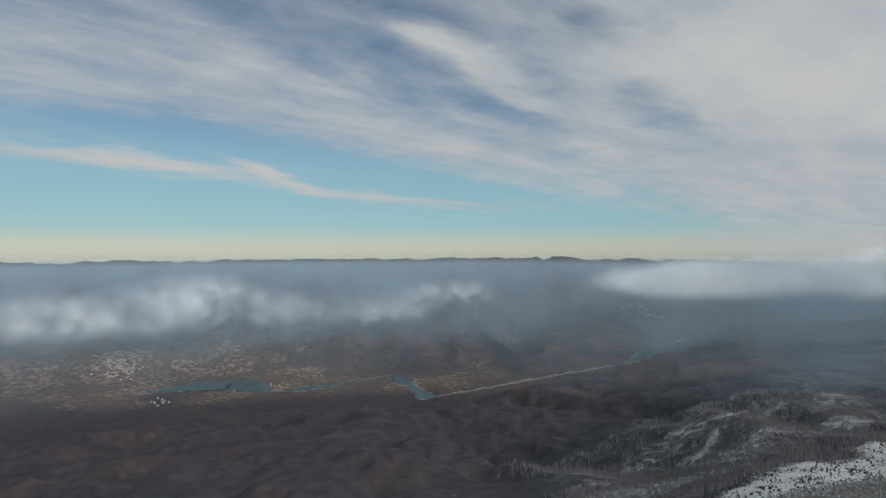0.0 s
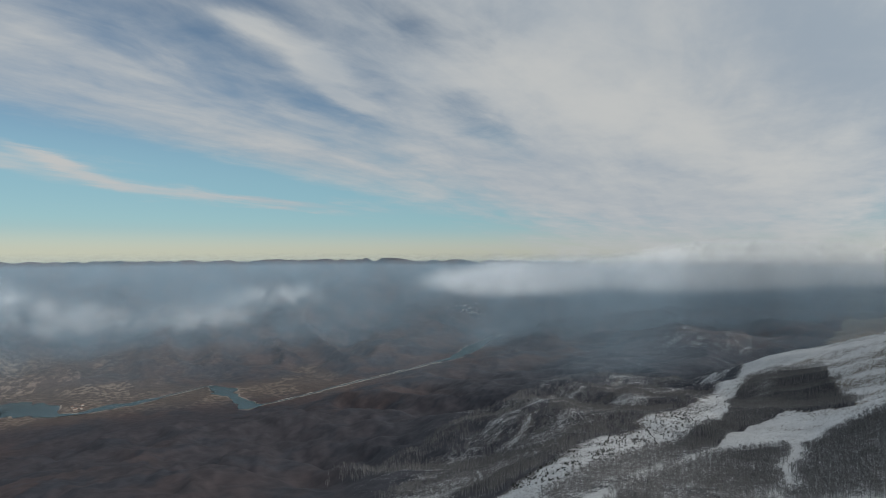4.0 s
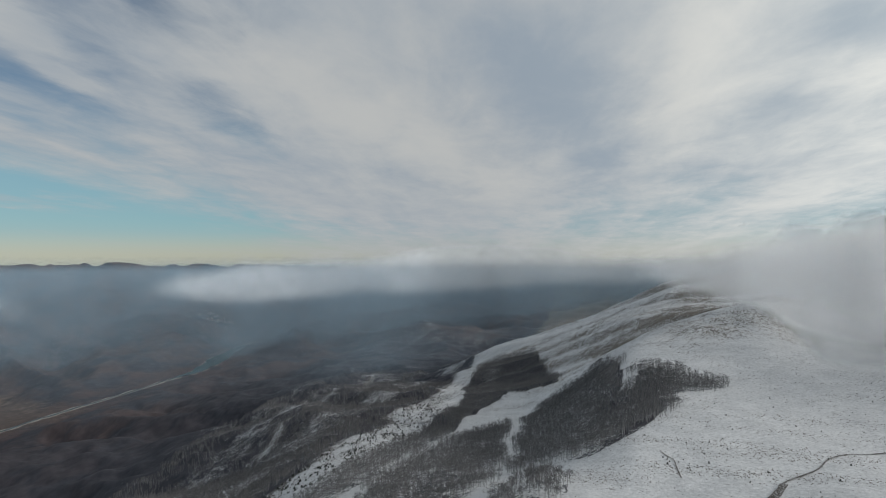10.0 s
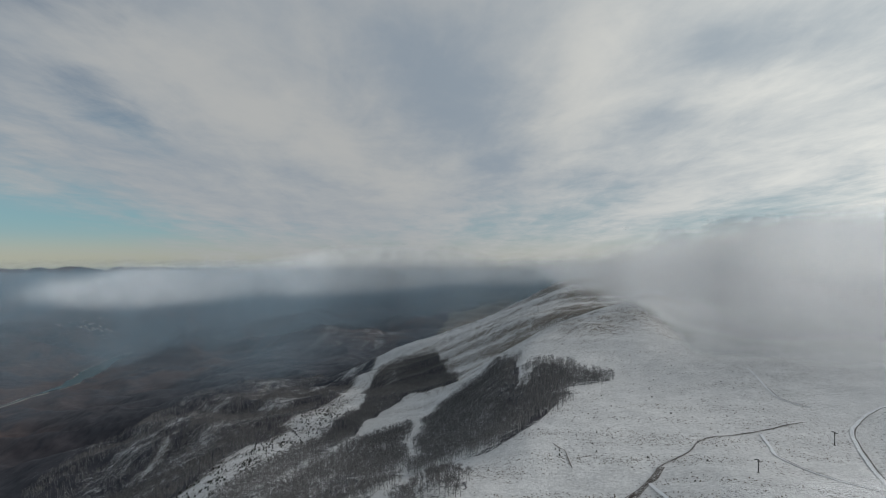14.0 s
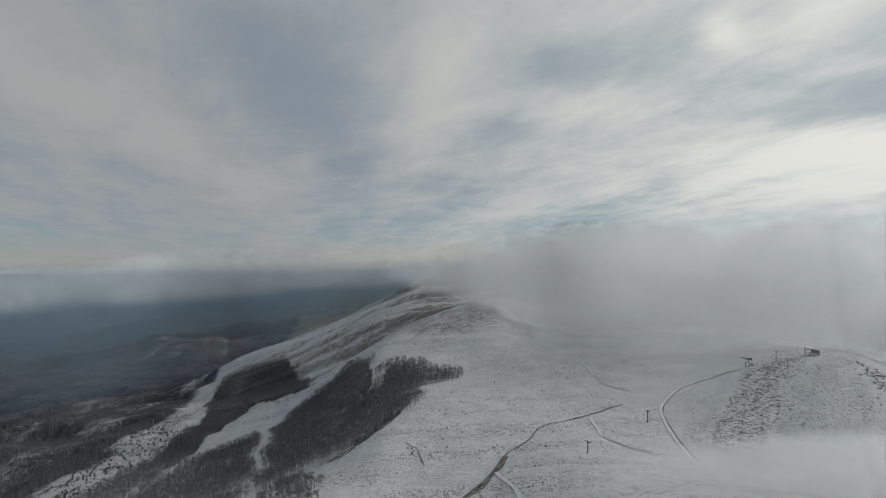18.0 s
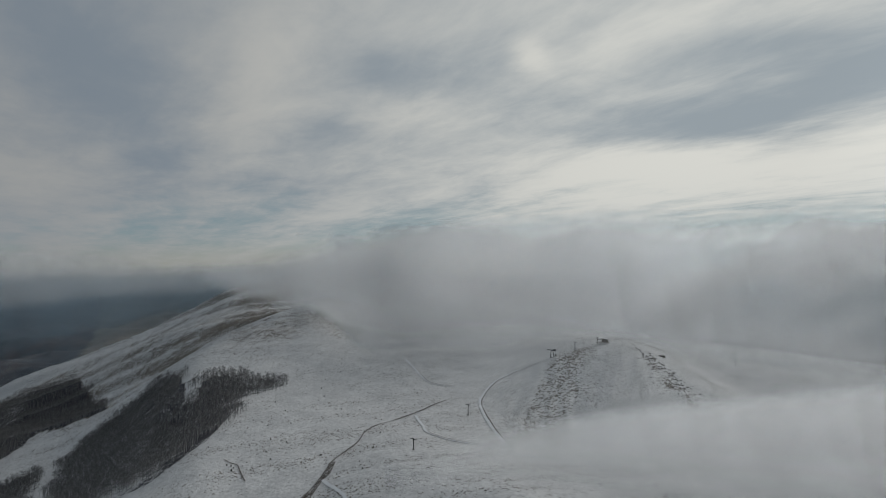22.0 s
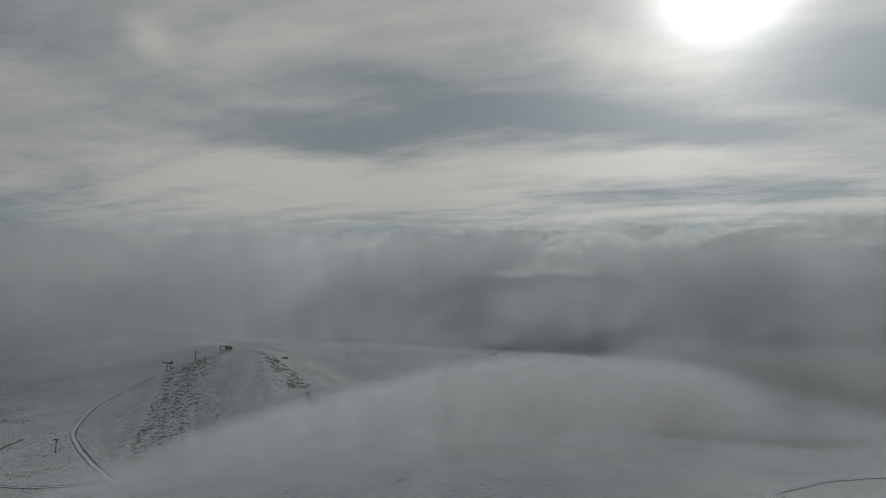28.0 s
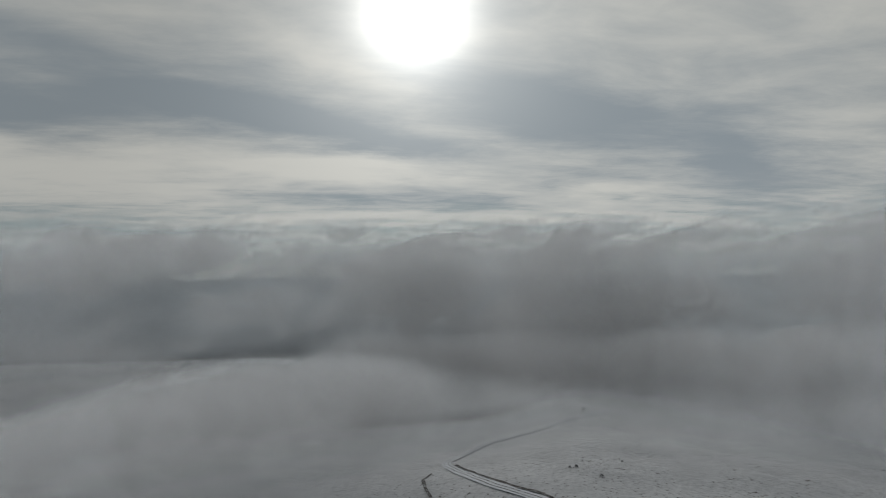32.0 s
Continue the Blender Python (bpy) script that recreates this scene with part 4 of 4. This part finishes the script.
tuft_mat = plain("dry_winter_grass", (0.135, 0.115, 0.093), 0.95, 0, 0.4)
tan_mat = plain("tan_heath_grass", (0.25, 0.215, 0.178), 0.95, 0, 0.3)
w2 = np.random.RandomState(31)
ta, tr_ = np.radians(-w2.uniform(46, 118, 90000)), 260 * (1000 / 260) ** w2.uniform(0, 1, 90000)
tx, ty = -np.sin(ta) * tr_, np.cos(ta) * tr_
on_hill = np.hypot(tx, ty) > 440
lines = np.where(on_hill & (np.degrees(ta) < -88), fractal(np.degrees(ta) * 9, tr_ * 0.16, 16, 3) + 0.1, 0) + np.where(on_hill & (np.degrees(ta) < -88), 0, 1) * fractal((0.906 * ty - 0.423 * tx) * 0.22, 0.906 * tx + 0.423 * ty, 24, 4, 0.6) + 0.5 * fractal(tx, ty, 110, 3)
open_land = ~np.any([inside(tx, ty, ring) for ring in WOODS], axis=0)
hold = open_land & (lines + w2.uniform(-0.28, 0.28, len(tx)) > 0.22)
tuft_field("grass_tufts", "dry brown grass tufts showing through thin snow", tx[hold], ty[hold], 0.35, 0.95, tuft_mat, 32)
ss, qq = 560 + 1000 * w2.uniform(0, 1, 16000) ** 1.2, w2.uniform(290, 398, 16000)
tx, ty = 0.85 * ss - 0.53 * qq, 0.53 * ss + 0.85 * qq
open_land = ~np.any([inside(tx, ty, ring) for ring in WOODS], axis=0)
hold = open_land & (fractal(ss * 0.3, qq, 22, 4, 0.6) + w2.uniform(-0.3, 0.3, len(tx)) > 0.16)
tuft_field("heath_clumps", "dark heath clumps and stones in the stony snow", tx[hold], ty[hold], 0.6, 1.9, stone_mat, 33)
ta, tr_ = np.radians(-w2.uniform(47, 76, 40000)), 900 * (1750 / 900) ** w2.uniform(0, 1, 40000)
tx, ty = -np.sin(ta) * tr_, np.cos(ta) * tr_
lines = fractal((0.906 * ty - 0.423 * tx) * 0.16, 1.03 * tx + 0.15 * ty, 48, 5, 0.68)
hold = (lines + w2.uniform(-0.25, 0.25, len(tx)) > 0.24) & ~inside(tx, ty, WOOD_UPPER) & (height(tx, ty) > -100)
tuft_field("summit_heath", "tan heath and stones on the windswept summit slope", tx[hold], ty[hold], 0.6, 1.5, tan_mat, 34)

# ---- villages ----
wall_mat = plain("pale_plaster", (0.36, 0.32, 0.28), 0.9, 0, 0.2)
tile_mat = plain("brown_roof_tiles", (0.20, 0.115, 0.085), 0.9, 0, 0.3)


def house(at, turn, long, wide, tall):
    h = thing("house", "small pale plastered village house with a brown tiled roof", "house", at, turn, "village houses")
    part("wall", box(bmesh.new(), (long, wide, tall + 2), (0, 0, tall / 2 - 1), bevel=0.1), wall_mat, h)
    bm = bmesh.new()
    a, b, rise = long / 2 + 0.5, wide / 2 + 0.5, wide * 0.32
    pts = [bm.verts.new(p) for p in ((-a, -b, tall - 0.1), (a, -b, tall - 0.1), (a, b, tall - 0.1), (-a, b, tall - 0.1), (-a, 0, tall + rise), (a, 0, tall + rise))]
    for q in ((0, 1, 5, 4), (2, 3, 4, 5), (0, 4, 3), (1, 2, 5), (3, 2, 1, 0)):
        bm.faces.new([pts[i] for i in q])
    part("roof", bm, tile_mat, h)
    for s in (-0.25, 0.25):
        part("window", box(bmesh.new(), (1.2, 0.12, 1.4), (long * s, -wide / 2 - 0.02, tall * 0.55)), glass_mat, h)
    return h


def village(az, dist, along_az, deep, count, seed):
    w = random.Random(seed)
    proto = [house((0, 0, 0), 0, 13, 9, 6), house((0, 0, 0), 0, 17, 10, 7), house((0, 0, 0), 0, 11, 9, 7.5)]
    for n in range(count):
        a, d = radians(az + w.gauss(0, along_az)), dist + w.gauss(0, deep)
        x, y = -math.sin(a) * d, math.cos(a) * d
        m = pose(*on_ground(x, y), 0, 0, w.choice((0, 90)) + w.gauss(20, 12))
        if n < 3:
            proto[n].matrix_world = m
        else:
            copy_thing(proto[n % 3], m)


village(29.8, 3770, 0.75, 60, 70, 1)
village(-19.8, 4390, 0.9, 25, 26, 2)
village(16.2, 3190, 0.5, 20, 6, 3)
village(26.5, 3080, 0.8, 40, 9, 4)

# ---- cloud, fog and valley haze: many thin layers, one behind the other ----
CUBE = np.random.RandomState(11).rand(64, 64, 64)


def wave3(p):
    q = np.floor(p).astype(int)
    f = p - q
    f = f * f * (3 - 2 * f)
    q, n = q % 64, (q + 1) % 64
    s = 0
    for a in (0, 1):
        for b in (0, 1):
            for c in (0, 1):
                w = np.abs(1 - a - f[..., 0]) * np.abs(1 - b - f[..., 1]) * np.abs(1 - c - f[..., 2])
                s = s + w * CUBE[n[..., 0] if a else q[..., 0], n[..., 1] if b else q[..., 1], n[..., 2] if c else q[..., 2]]
    return 2 * s - 1


SKEW = np.array(Euler((0.7, 0.4, 1.1)).to_matrix())


def puff(x, y, z, size, octaves=5, gain=0.55, flat=1.0):
    p = np.stack([x, y, z * flat], -1) / size
    s, a, w = 0, 1.0, 0
    for k in range(octaves):
        s, w = s + a * wave3(p + 5.3 * k), w + a
        p, a = (p @ SKEW) * 2.07, a * gain
    return s / w


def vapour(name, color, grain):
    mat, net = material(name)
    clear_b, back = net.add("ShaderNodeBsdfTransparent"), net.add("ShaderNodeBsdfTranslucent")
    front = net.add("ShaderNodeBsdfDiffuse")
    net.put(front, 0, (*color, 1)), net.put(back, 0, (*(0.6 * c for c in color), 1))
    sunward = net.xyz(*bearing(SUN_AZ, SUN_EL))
    for b in (front, back):     # normal fixed sunward: every sheet is brightened as if it faced the sun
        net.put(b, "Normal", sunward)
    # front and back are summed, not mixed, to brighten the cloud further
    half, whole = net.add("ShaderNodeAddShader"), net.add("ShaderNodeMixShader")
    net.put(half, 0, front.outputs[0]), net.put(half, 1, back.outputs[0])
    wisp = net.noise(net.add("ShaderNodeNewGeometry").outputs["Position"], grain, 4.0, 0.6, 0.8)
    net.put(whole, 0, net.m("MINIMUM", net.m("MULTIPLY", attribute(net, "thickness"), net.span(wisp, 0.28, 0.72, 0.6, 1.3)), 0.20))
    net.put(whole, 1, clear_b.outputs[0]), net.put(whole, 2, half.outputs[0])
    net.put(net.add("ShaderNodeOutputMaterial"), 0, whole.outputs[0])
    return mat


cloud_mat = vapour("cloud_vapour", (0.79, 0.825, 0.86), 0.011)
# duller copy of the cloud colour: shade put in for depths and heads
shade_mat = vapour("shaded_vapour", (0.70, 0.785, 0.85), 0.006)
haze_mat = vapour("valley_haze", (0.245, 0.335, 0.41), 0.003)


def layers(name, label, az, el, radii, density, mat, step=0.5, settle=25.0):
    """A body of vapour between two bearings and two elevations: at each distance one curved sheet, as thick as density(x, y, z, bearing, elevation, distance) says."""
    verts, faces, thick, count = [], [], [], 0
    a, e = np.meshgrid(np.arange(az[0], az[1] - step, -step), np.arange(el[0], el[1] + step, step * 0.7), indexing="ij")
    for k, rad in enumerate(radii):
        rr = rad * (1 + 0.03 * np.sin(np.radians(a) * 7 + k * 2.1) + 0.02 * np.sin(np.radians(a) * 17 + k))
        x, y = -np.sin(np.radians(a)) * rr, np.cos(np.radians(a)) * rr
        z = EYE[2] + np.tan(np.radians(e)) * rr
        over = z - height(x, y)
        d = density(x, y, z, a, e, rr) * ramp(over, 0, settle)
        d[0], d[-1], d[:, -1] = 0, 0, 0
        t = np.minimum(1 - np.exp(-np.maximum(d, 0)), 0.21)
        f = grid_faces(*a.shape, False)
        f = f[t.ravel()[f].max(1) > 0.004]
        used = np.unique(f)
        where = np.zeros(a.size, int)
        where[used] = np.arange(len(used)) + count
        verts.append(np.stack([x, y, z], -1).reshape(-1, 3)[used])
        faces.append(where[f]), thick.append(t.ravel()[used])
        count += len(used)
    ob = new(name, mesh_from(name, np.concatenate(verts), np.concatenate(faces), mat, (("thickness", np.concatenate(thick)),)))
    return tagged(ob, label, "cloud", kind="stuff")


def curve(a, *pairs):
    xs, ys = zip(*sorted(pairs))
    return np.interp(a, xs, ys)


def flow(a, e, r, seed=0.0):
    """Fibrous noise that follows the drift of the cloud sea, finer towards small scales."""
    p = np.stack([a / 7.5 + seed, (e + 0.20 * a) / 3.0, r / 700.0 + seed], -1)
    warp = np.stack([wave3(p * 0.8 + 9.0), wave3(p * 0.8 + 31.0), wave3(p * 0.8 + 57.0)], -1)
    p = p + 0.8 * warp
    s, g, w = 0, 1.0, 0
    for k in range(6):
        s, w = s + g * wave3(p + 7.7 * k), w + g
        p, g = p * np.array((1.9, 2.1, 2.0)), g * 0.56
    return s / w


# blue haze that fills the valley and thickens with distance
def haze(x, y, z, a, e, r):
    return np.where(r < 3000, 0.055, 0.11) * (1 + 1.6 * ramp(-a, 12, 42)) * ramp(e, -15.5 + 4 * ramp(r, 2800, 4600), -9 + 2.5 * ramp(r, 2800, 4600)) * (1 - ramp(e, -1.15, -0.8)) * ramp(a, -82, -75)


layers("haze_layer", "thin blue haze over the far valley", (42, -84), (-17, 0.6), (1700, 2150, 2600, 3850, 3960, 4070, 4180, 4290, 4390, 4480, 4570, 4660, 4740), haze, haze_mat, 1.0, 25.0)


# broken low cloud drifting over the valley
def scattered(x, y, z, a, e, r):
    n = puff(x, y, z, 190, 6, 0.60)
    body = (0.9 * np.exp(-((a - 34) / 6) ** 2 - ((e + 5.6) / 2.0) ** 2) + 1.1 * np.exp(-((a - 23.5) / 5) ** 2 - ((e + 4.7) / 2.1) ** 2)
            + 0.5 * np.exp(-((a - 13) / 7) ** 2 - ((e + 5.4) / 1.5) ** 2) + 1.0 * np.exp(-((a + 0.5) / 4.5) ** 2 - ((e + 4.7) / 1.5) ** 2)
            + 0.38 * np.exp(-((a - 14) / 30) ** 2 - ((e + 6.6) / 1.2) ** 2))
    n = n + 0.6 * puff(x, y, z, 60, 4, 0.6)
    return 0.105 * 0.06 * np.logaddexp(0, (body * (0.60 + 2.3 * n) - 0.30) / 0.06)


layers("valley_cloud", "broken white low cloud drifting over the brown valley", (42, -14), (-9.8, -1.2), (2950, 3010, 3070, 3130, 3190, 3250, 3310), scattered, cloud_mat, 0.22)


# the long flat bank over the far hills
def bank(x, y, z, a, e, r):
    n = puff(x, y, z, 380, 6, 0.55)
    top = curve(a, (-70, 0.2), (-64, 0.0), (-57, 0.2), (-53, 1.0), (-47, 1.3), (-41, 0.8), (-34, -0.1), (-24, -0.9), (-17, -1.4), (-14, -2.5))
    base = curve(a, (-70, -2.6), (-64, -2.6), (-56, -2.7), (-47, -3.2), (-38, -3.7), (-30, -4.2), (-20, -4.5), (-14, -3.6))
    return 0.18 * ramp(top + 0.7 * n - e, -0.2, 1.2) * ramp(e - base + 0.3 + 0.6 * n, -0.3, 1.2) * ramp(a + 0.8 * n, -74, -66) * (1 - ramp(a, -19, -13)) * (0.9 + 0.35 * n)


layers("cloud_bank", "long flat grey cloud bank over the far hills", (-12, -76), (-6, 2.2), (3420, 3500, 3580, 3660, 3740, 3820), bank, cloud_mat, 0.35)


def hollows(a, e):
    return (1.5 * np.exp(-((a + 119) / 14) ** 2 - ((e + 5.4) / 3.3) ** 2) + 1.0 * np.exp(-((a + 139) / 9) ** 2 - ((e + 4.8) / 3.0) ** 2)
            + 0.8 * np.exp(-((a + 164) / 4.5) ** 2 - ((e + 2.8) / 2.6) ** 2) + 0.8 * np.exp(-((a + 178) / 5) ** 2 - ((e + 2.8) / 2.2) ** 2)
            + 0.8 * np.exp(-((a + 188) / 5) ** 2 - ((e + 0.2) / 2.0) ** 2))


# cloud that hides the summit ridge and pours over it
def summit(x, y, z, a, e, r):
    n = puff(x, y, z, 230, 5, 0.55)
    top = curve(a, (-196, 3.8), (-150, 4.0), (-120, 4.0), (-100, 3.8), (-85, 3.2), (-78, 2.2), (-72, 1.2), (-66, 0.3), (-58, -0.6))
    low = curve(a, (-196, -20), (-105, -20), (-98, -11), (-90, -11), (-84, -11.5), (-80, -11), (-77, -10), (-75, -8.2), (-73, -6.0), (-71, -4.8), (-68, -4.1), (-65, -3.3), (-62.5, -2.2), (-60, -1.2), (-58, -0.6))
    body = ramp(top + 1.0 + 1.0 * n - e, 0, 4.6) * ramp(e - low + 1.6 * n, -0.5, 2.0 + 2.2 * ramp(-a, 84, 100)) * (1 - ramp(a, -64.5, -58.5))
    wild = ramp(-a, 98, 122)
    fibre = flow(a, e, r)
    deep = np.clip(hollows(a + 4 * n, e + 1.2 * n), 0, 1)
    crest = np.exp(-((e - 1.8) / 1.5) ** 2)
    torn = (0.14 + 0.04 * ramp(-a, 138, 152) + 2.3 * fibre + 0.30 * crest) * (1 - 0.72 * deep)
    torn = torn + 0.5 * np.exp(-((a + 113) / 7) ** 2 - ((e + 9) / 2.5) ** 2) * (r > 905)
    calm = (0.24 + 0.45 * n) * (1 + 2.4 * belt(-a, 70, 90, 3))
    d = calm * (1 - wild) + torn * wild
    clear_air = 1 - 0.25 * belt(-a, 106, 120, 2) * (1 - ramp(e, -6, -4)) * (r < 1120)
    return clear_air * body * 0.05 * np.logaddexp(0, d / 0.05)


layers("summit_cloud", "grey cloud hiding the snowy summit ridge", (-56, -198), (-14, 6), (800, 850, 900, 950, 1000, 1060, 1140, 1260, 1400, 1570, 1780, 2050, 2350), summit, cloud_mat, 0.28)


# vapour deep in the cloud sea, its shade put into the duller colour
def depths(x, y, z, a, e, r):
    n = puff(x, y, z, 400, 4, 0.5)
    return (0.20 - 0.09 * np.clip(hollows(a, e), 0, 1) + 0.14 * (1 - ramp(e, -8.5, -5))) * (1 - ramp(e + 1.6 * n, -0.4, 3.2)) * ramp(-a, 88, 108) * (1 - 0.45 * ramp(-a, 136, 150)) * (1 + 0.6 * n) + (0.20 + 0.12 * n) * np.exp(-((e + 1.2 + 0.8 * n) / 1.9) ** 2) * ramp(-a, 100, 118)


layers("cloud_depths", "vapour deep in the cloud sea, coloured duller for its shade", (-84, -198), (-13, 4), (1230, 1360, 1510, 1700, 1900, 2150, 2450, 2750), depths, shade_mat, 0.7)


# the small dark heads that stand out of it
def heads(x, y, z, a, e, r):
    n = puff(x, y, z, 70, 5, 0.6)
    body = (np.exp(-((a + 74.3) / 1.5) ** 2 - ((e - 1.9) / 0.95) ** 2) + 0.9 * np.exp(-((a + 79.3) / 2.6) ** 2 - ((e - 2.8) / 0.8) ** 2)
            + 0.7 * np.exp(-((a + 83) / 3.5) ** 2 - ((e - 3.1) / 0.7) ** 2) + 0.5 * np.exp(-((a + 70.0) / 0.6) ** 2 - ((e - 2.7) / 0.25) ** 2)
            + 0.5 * np.exp(-((a + 96) / 7) ** 2 - ((e - 2.4) / 0.8) ** 2))
    return 1.2 * 0.05 * np.logaddexp(0, (body * (1 + 2.2 * n) - 0.45) / 0.05)


layers("cloud_heads", "small dark cloud heads above the summit cloud", (-67, -106), (0.0, 5.2), (1480, 1520, 1560, 1600), heads, shade_mat, 0.2)


# the near fog bank that lies over the saddle
def saddle_fog(x, y, z, a, e, r):
    n = puff(x, y, z, 110, 5, 0.52)
    top = curve(a, (-196, -12), (-170, -12), (-158, -11), (-150, -9.4), (-143, -8.8), (-131, -8.6), (-122, -9.6), (-112, -12.0), (-104, -13.4), (-96, -15), (-88, -16.8), (-82, -19))
    open_air = ramp(-a, 146, 152) * ramp(-e + 0.22 * (-a - 150), 14.5, 17.5)
    rough = ramp(-a, 143, 154)
    thin = 1 - 0.35 * rough
    veil_thin = 0.03 * belt(-a, 86, 122, 6) * (1 - ramp(e, -8.5, -5)) * (r > 410)
    return 0.24 * ramp(top + (0.5 + 2.6 * rough) * n - e, 0, 2.6 + 1.5 * rough) * np.maximum(0.9 + (0.6 + 1.3 * rough) * n, 0.03) * thin * (1 - 0.15 * open_air) + veil_thin


layers("saddle_fog", "smooth grey fog bank lying over the snowy saddle", (-78, -198), (-28, -4.5), (290, 312, 334, 356, 378, 400, 422, 444, 466, 490), saddle_fog, cloud_mat, 0.4, 40.0)


# torn fog drifting up behind the road
def drift(x, y, z, a, e, r):
    n = puff(x, y, z, 140, 5, 0.55)
    gap = np.exp(-((a + 153) / 6) ** 2 - ((e + 13.4) / 2.2) ** 2)
    return 0.36 * ramp(-a, 136, 148) * ramp(-6.5 + 3.5 * n - e, 0, 3.5) * np.maximum(0.85 + 1.3 * n - 0.70 * gap, 0.03)


layers("drifting_fog", "torn grey fog drifting up behind the road", (-132, -198), (-23, -4), (545, 575, 605, 640, 675, 710, 750), drift, cloud_mat, 0.4, 12.0)
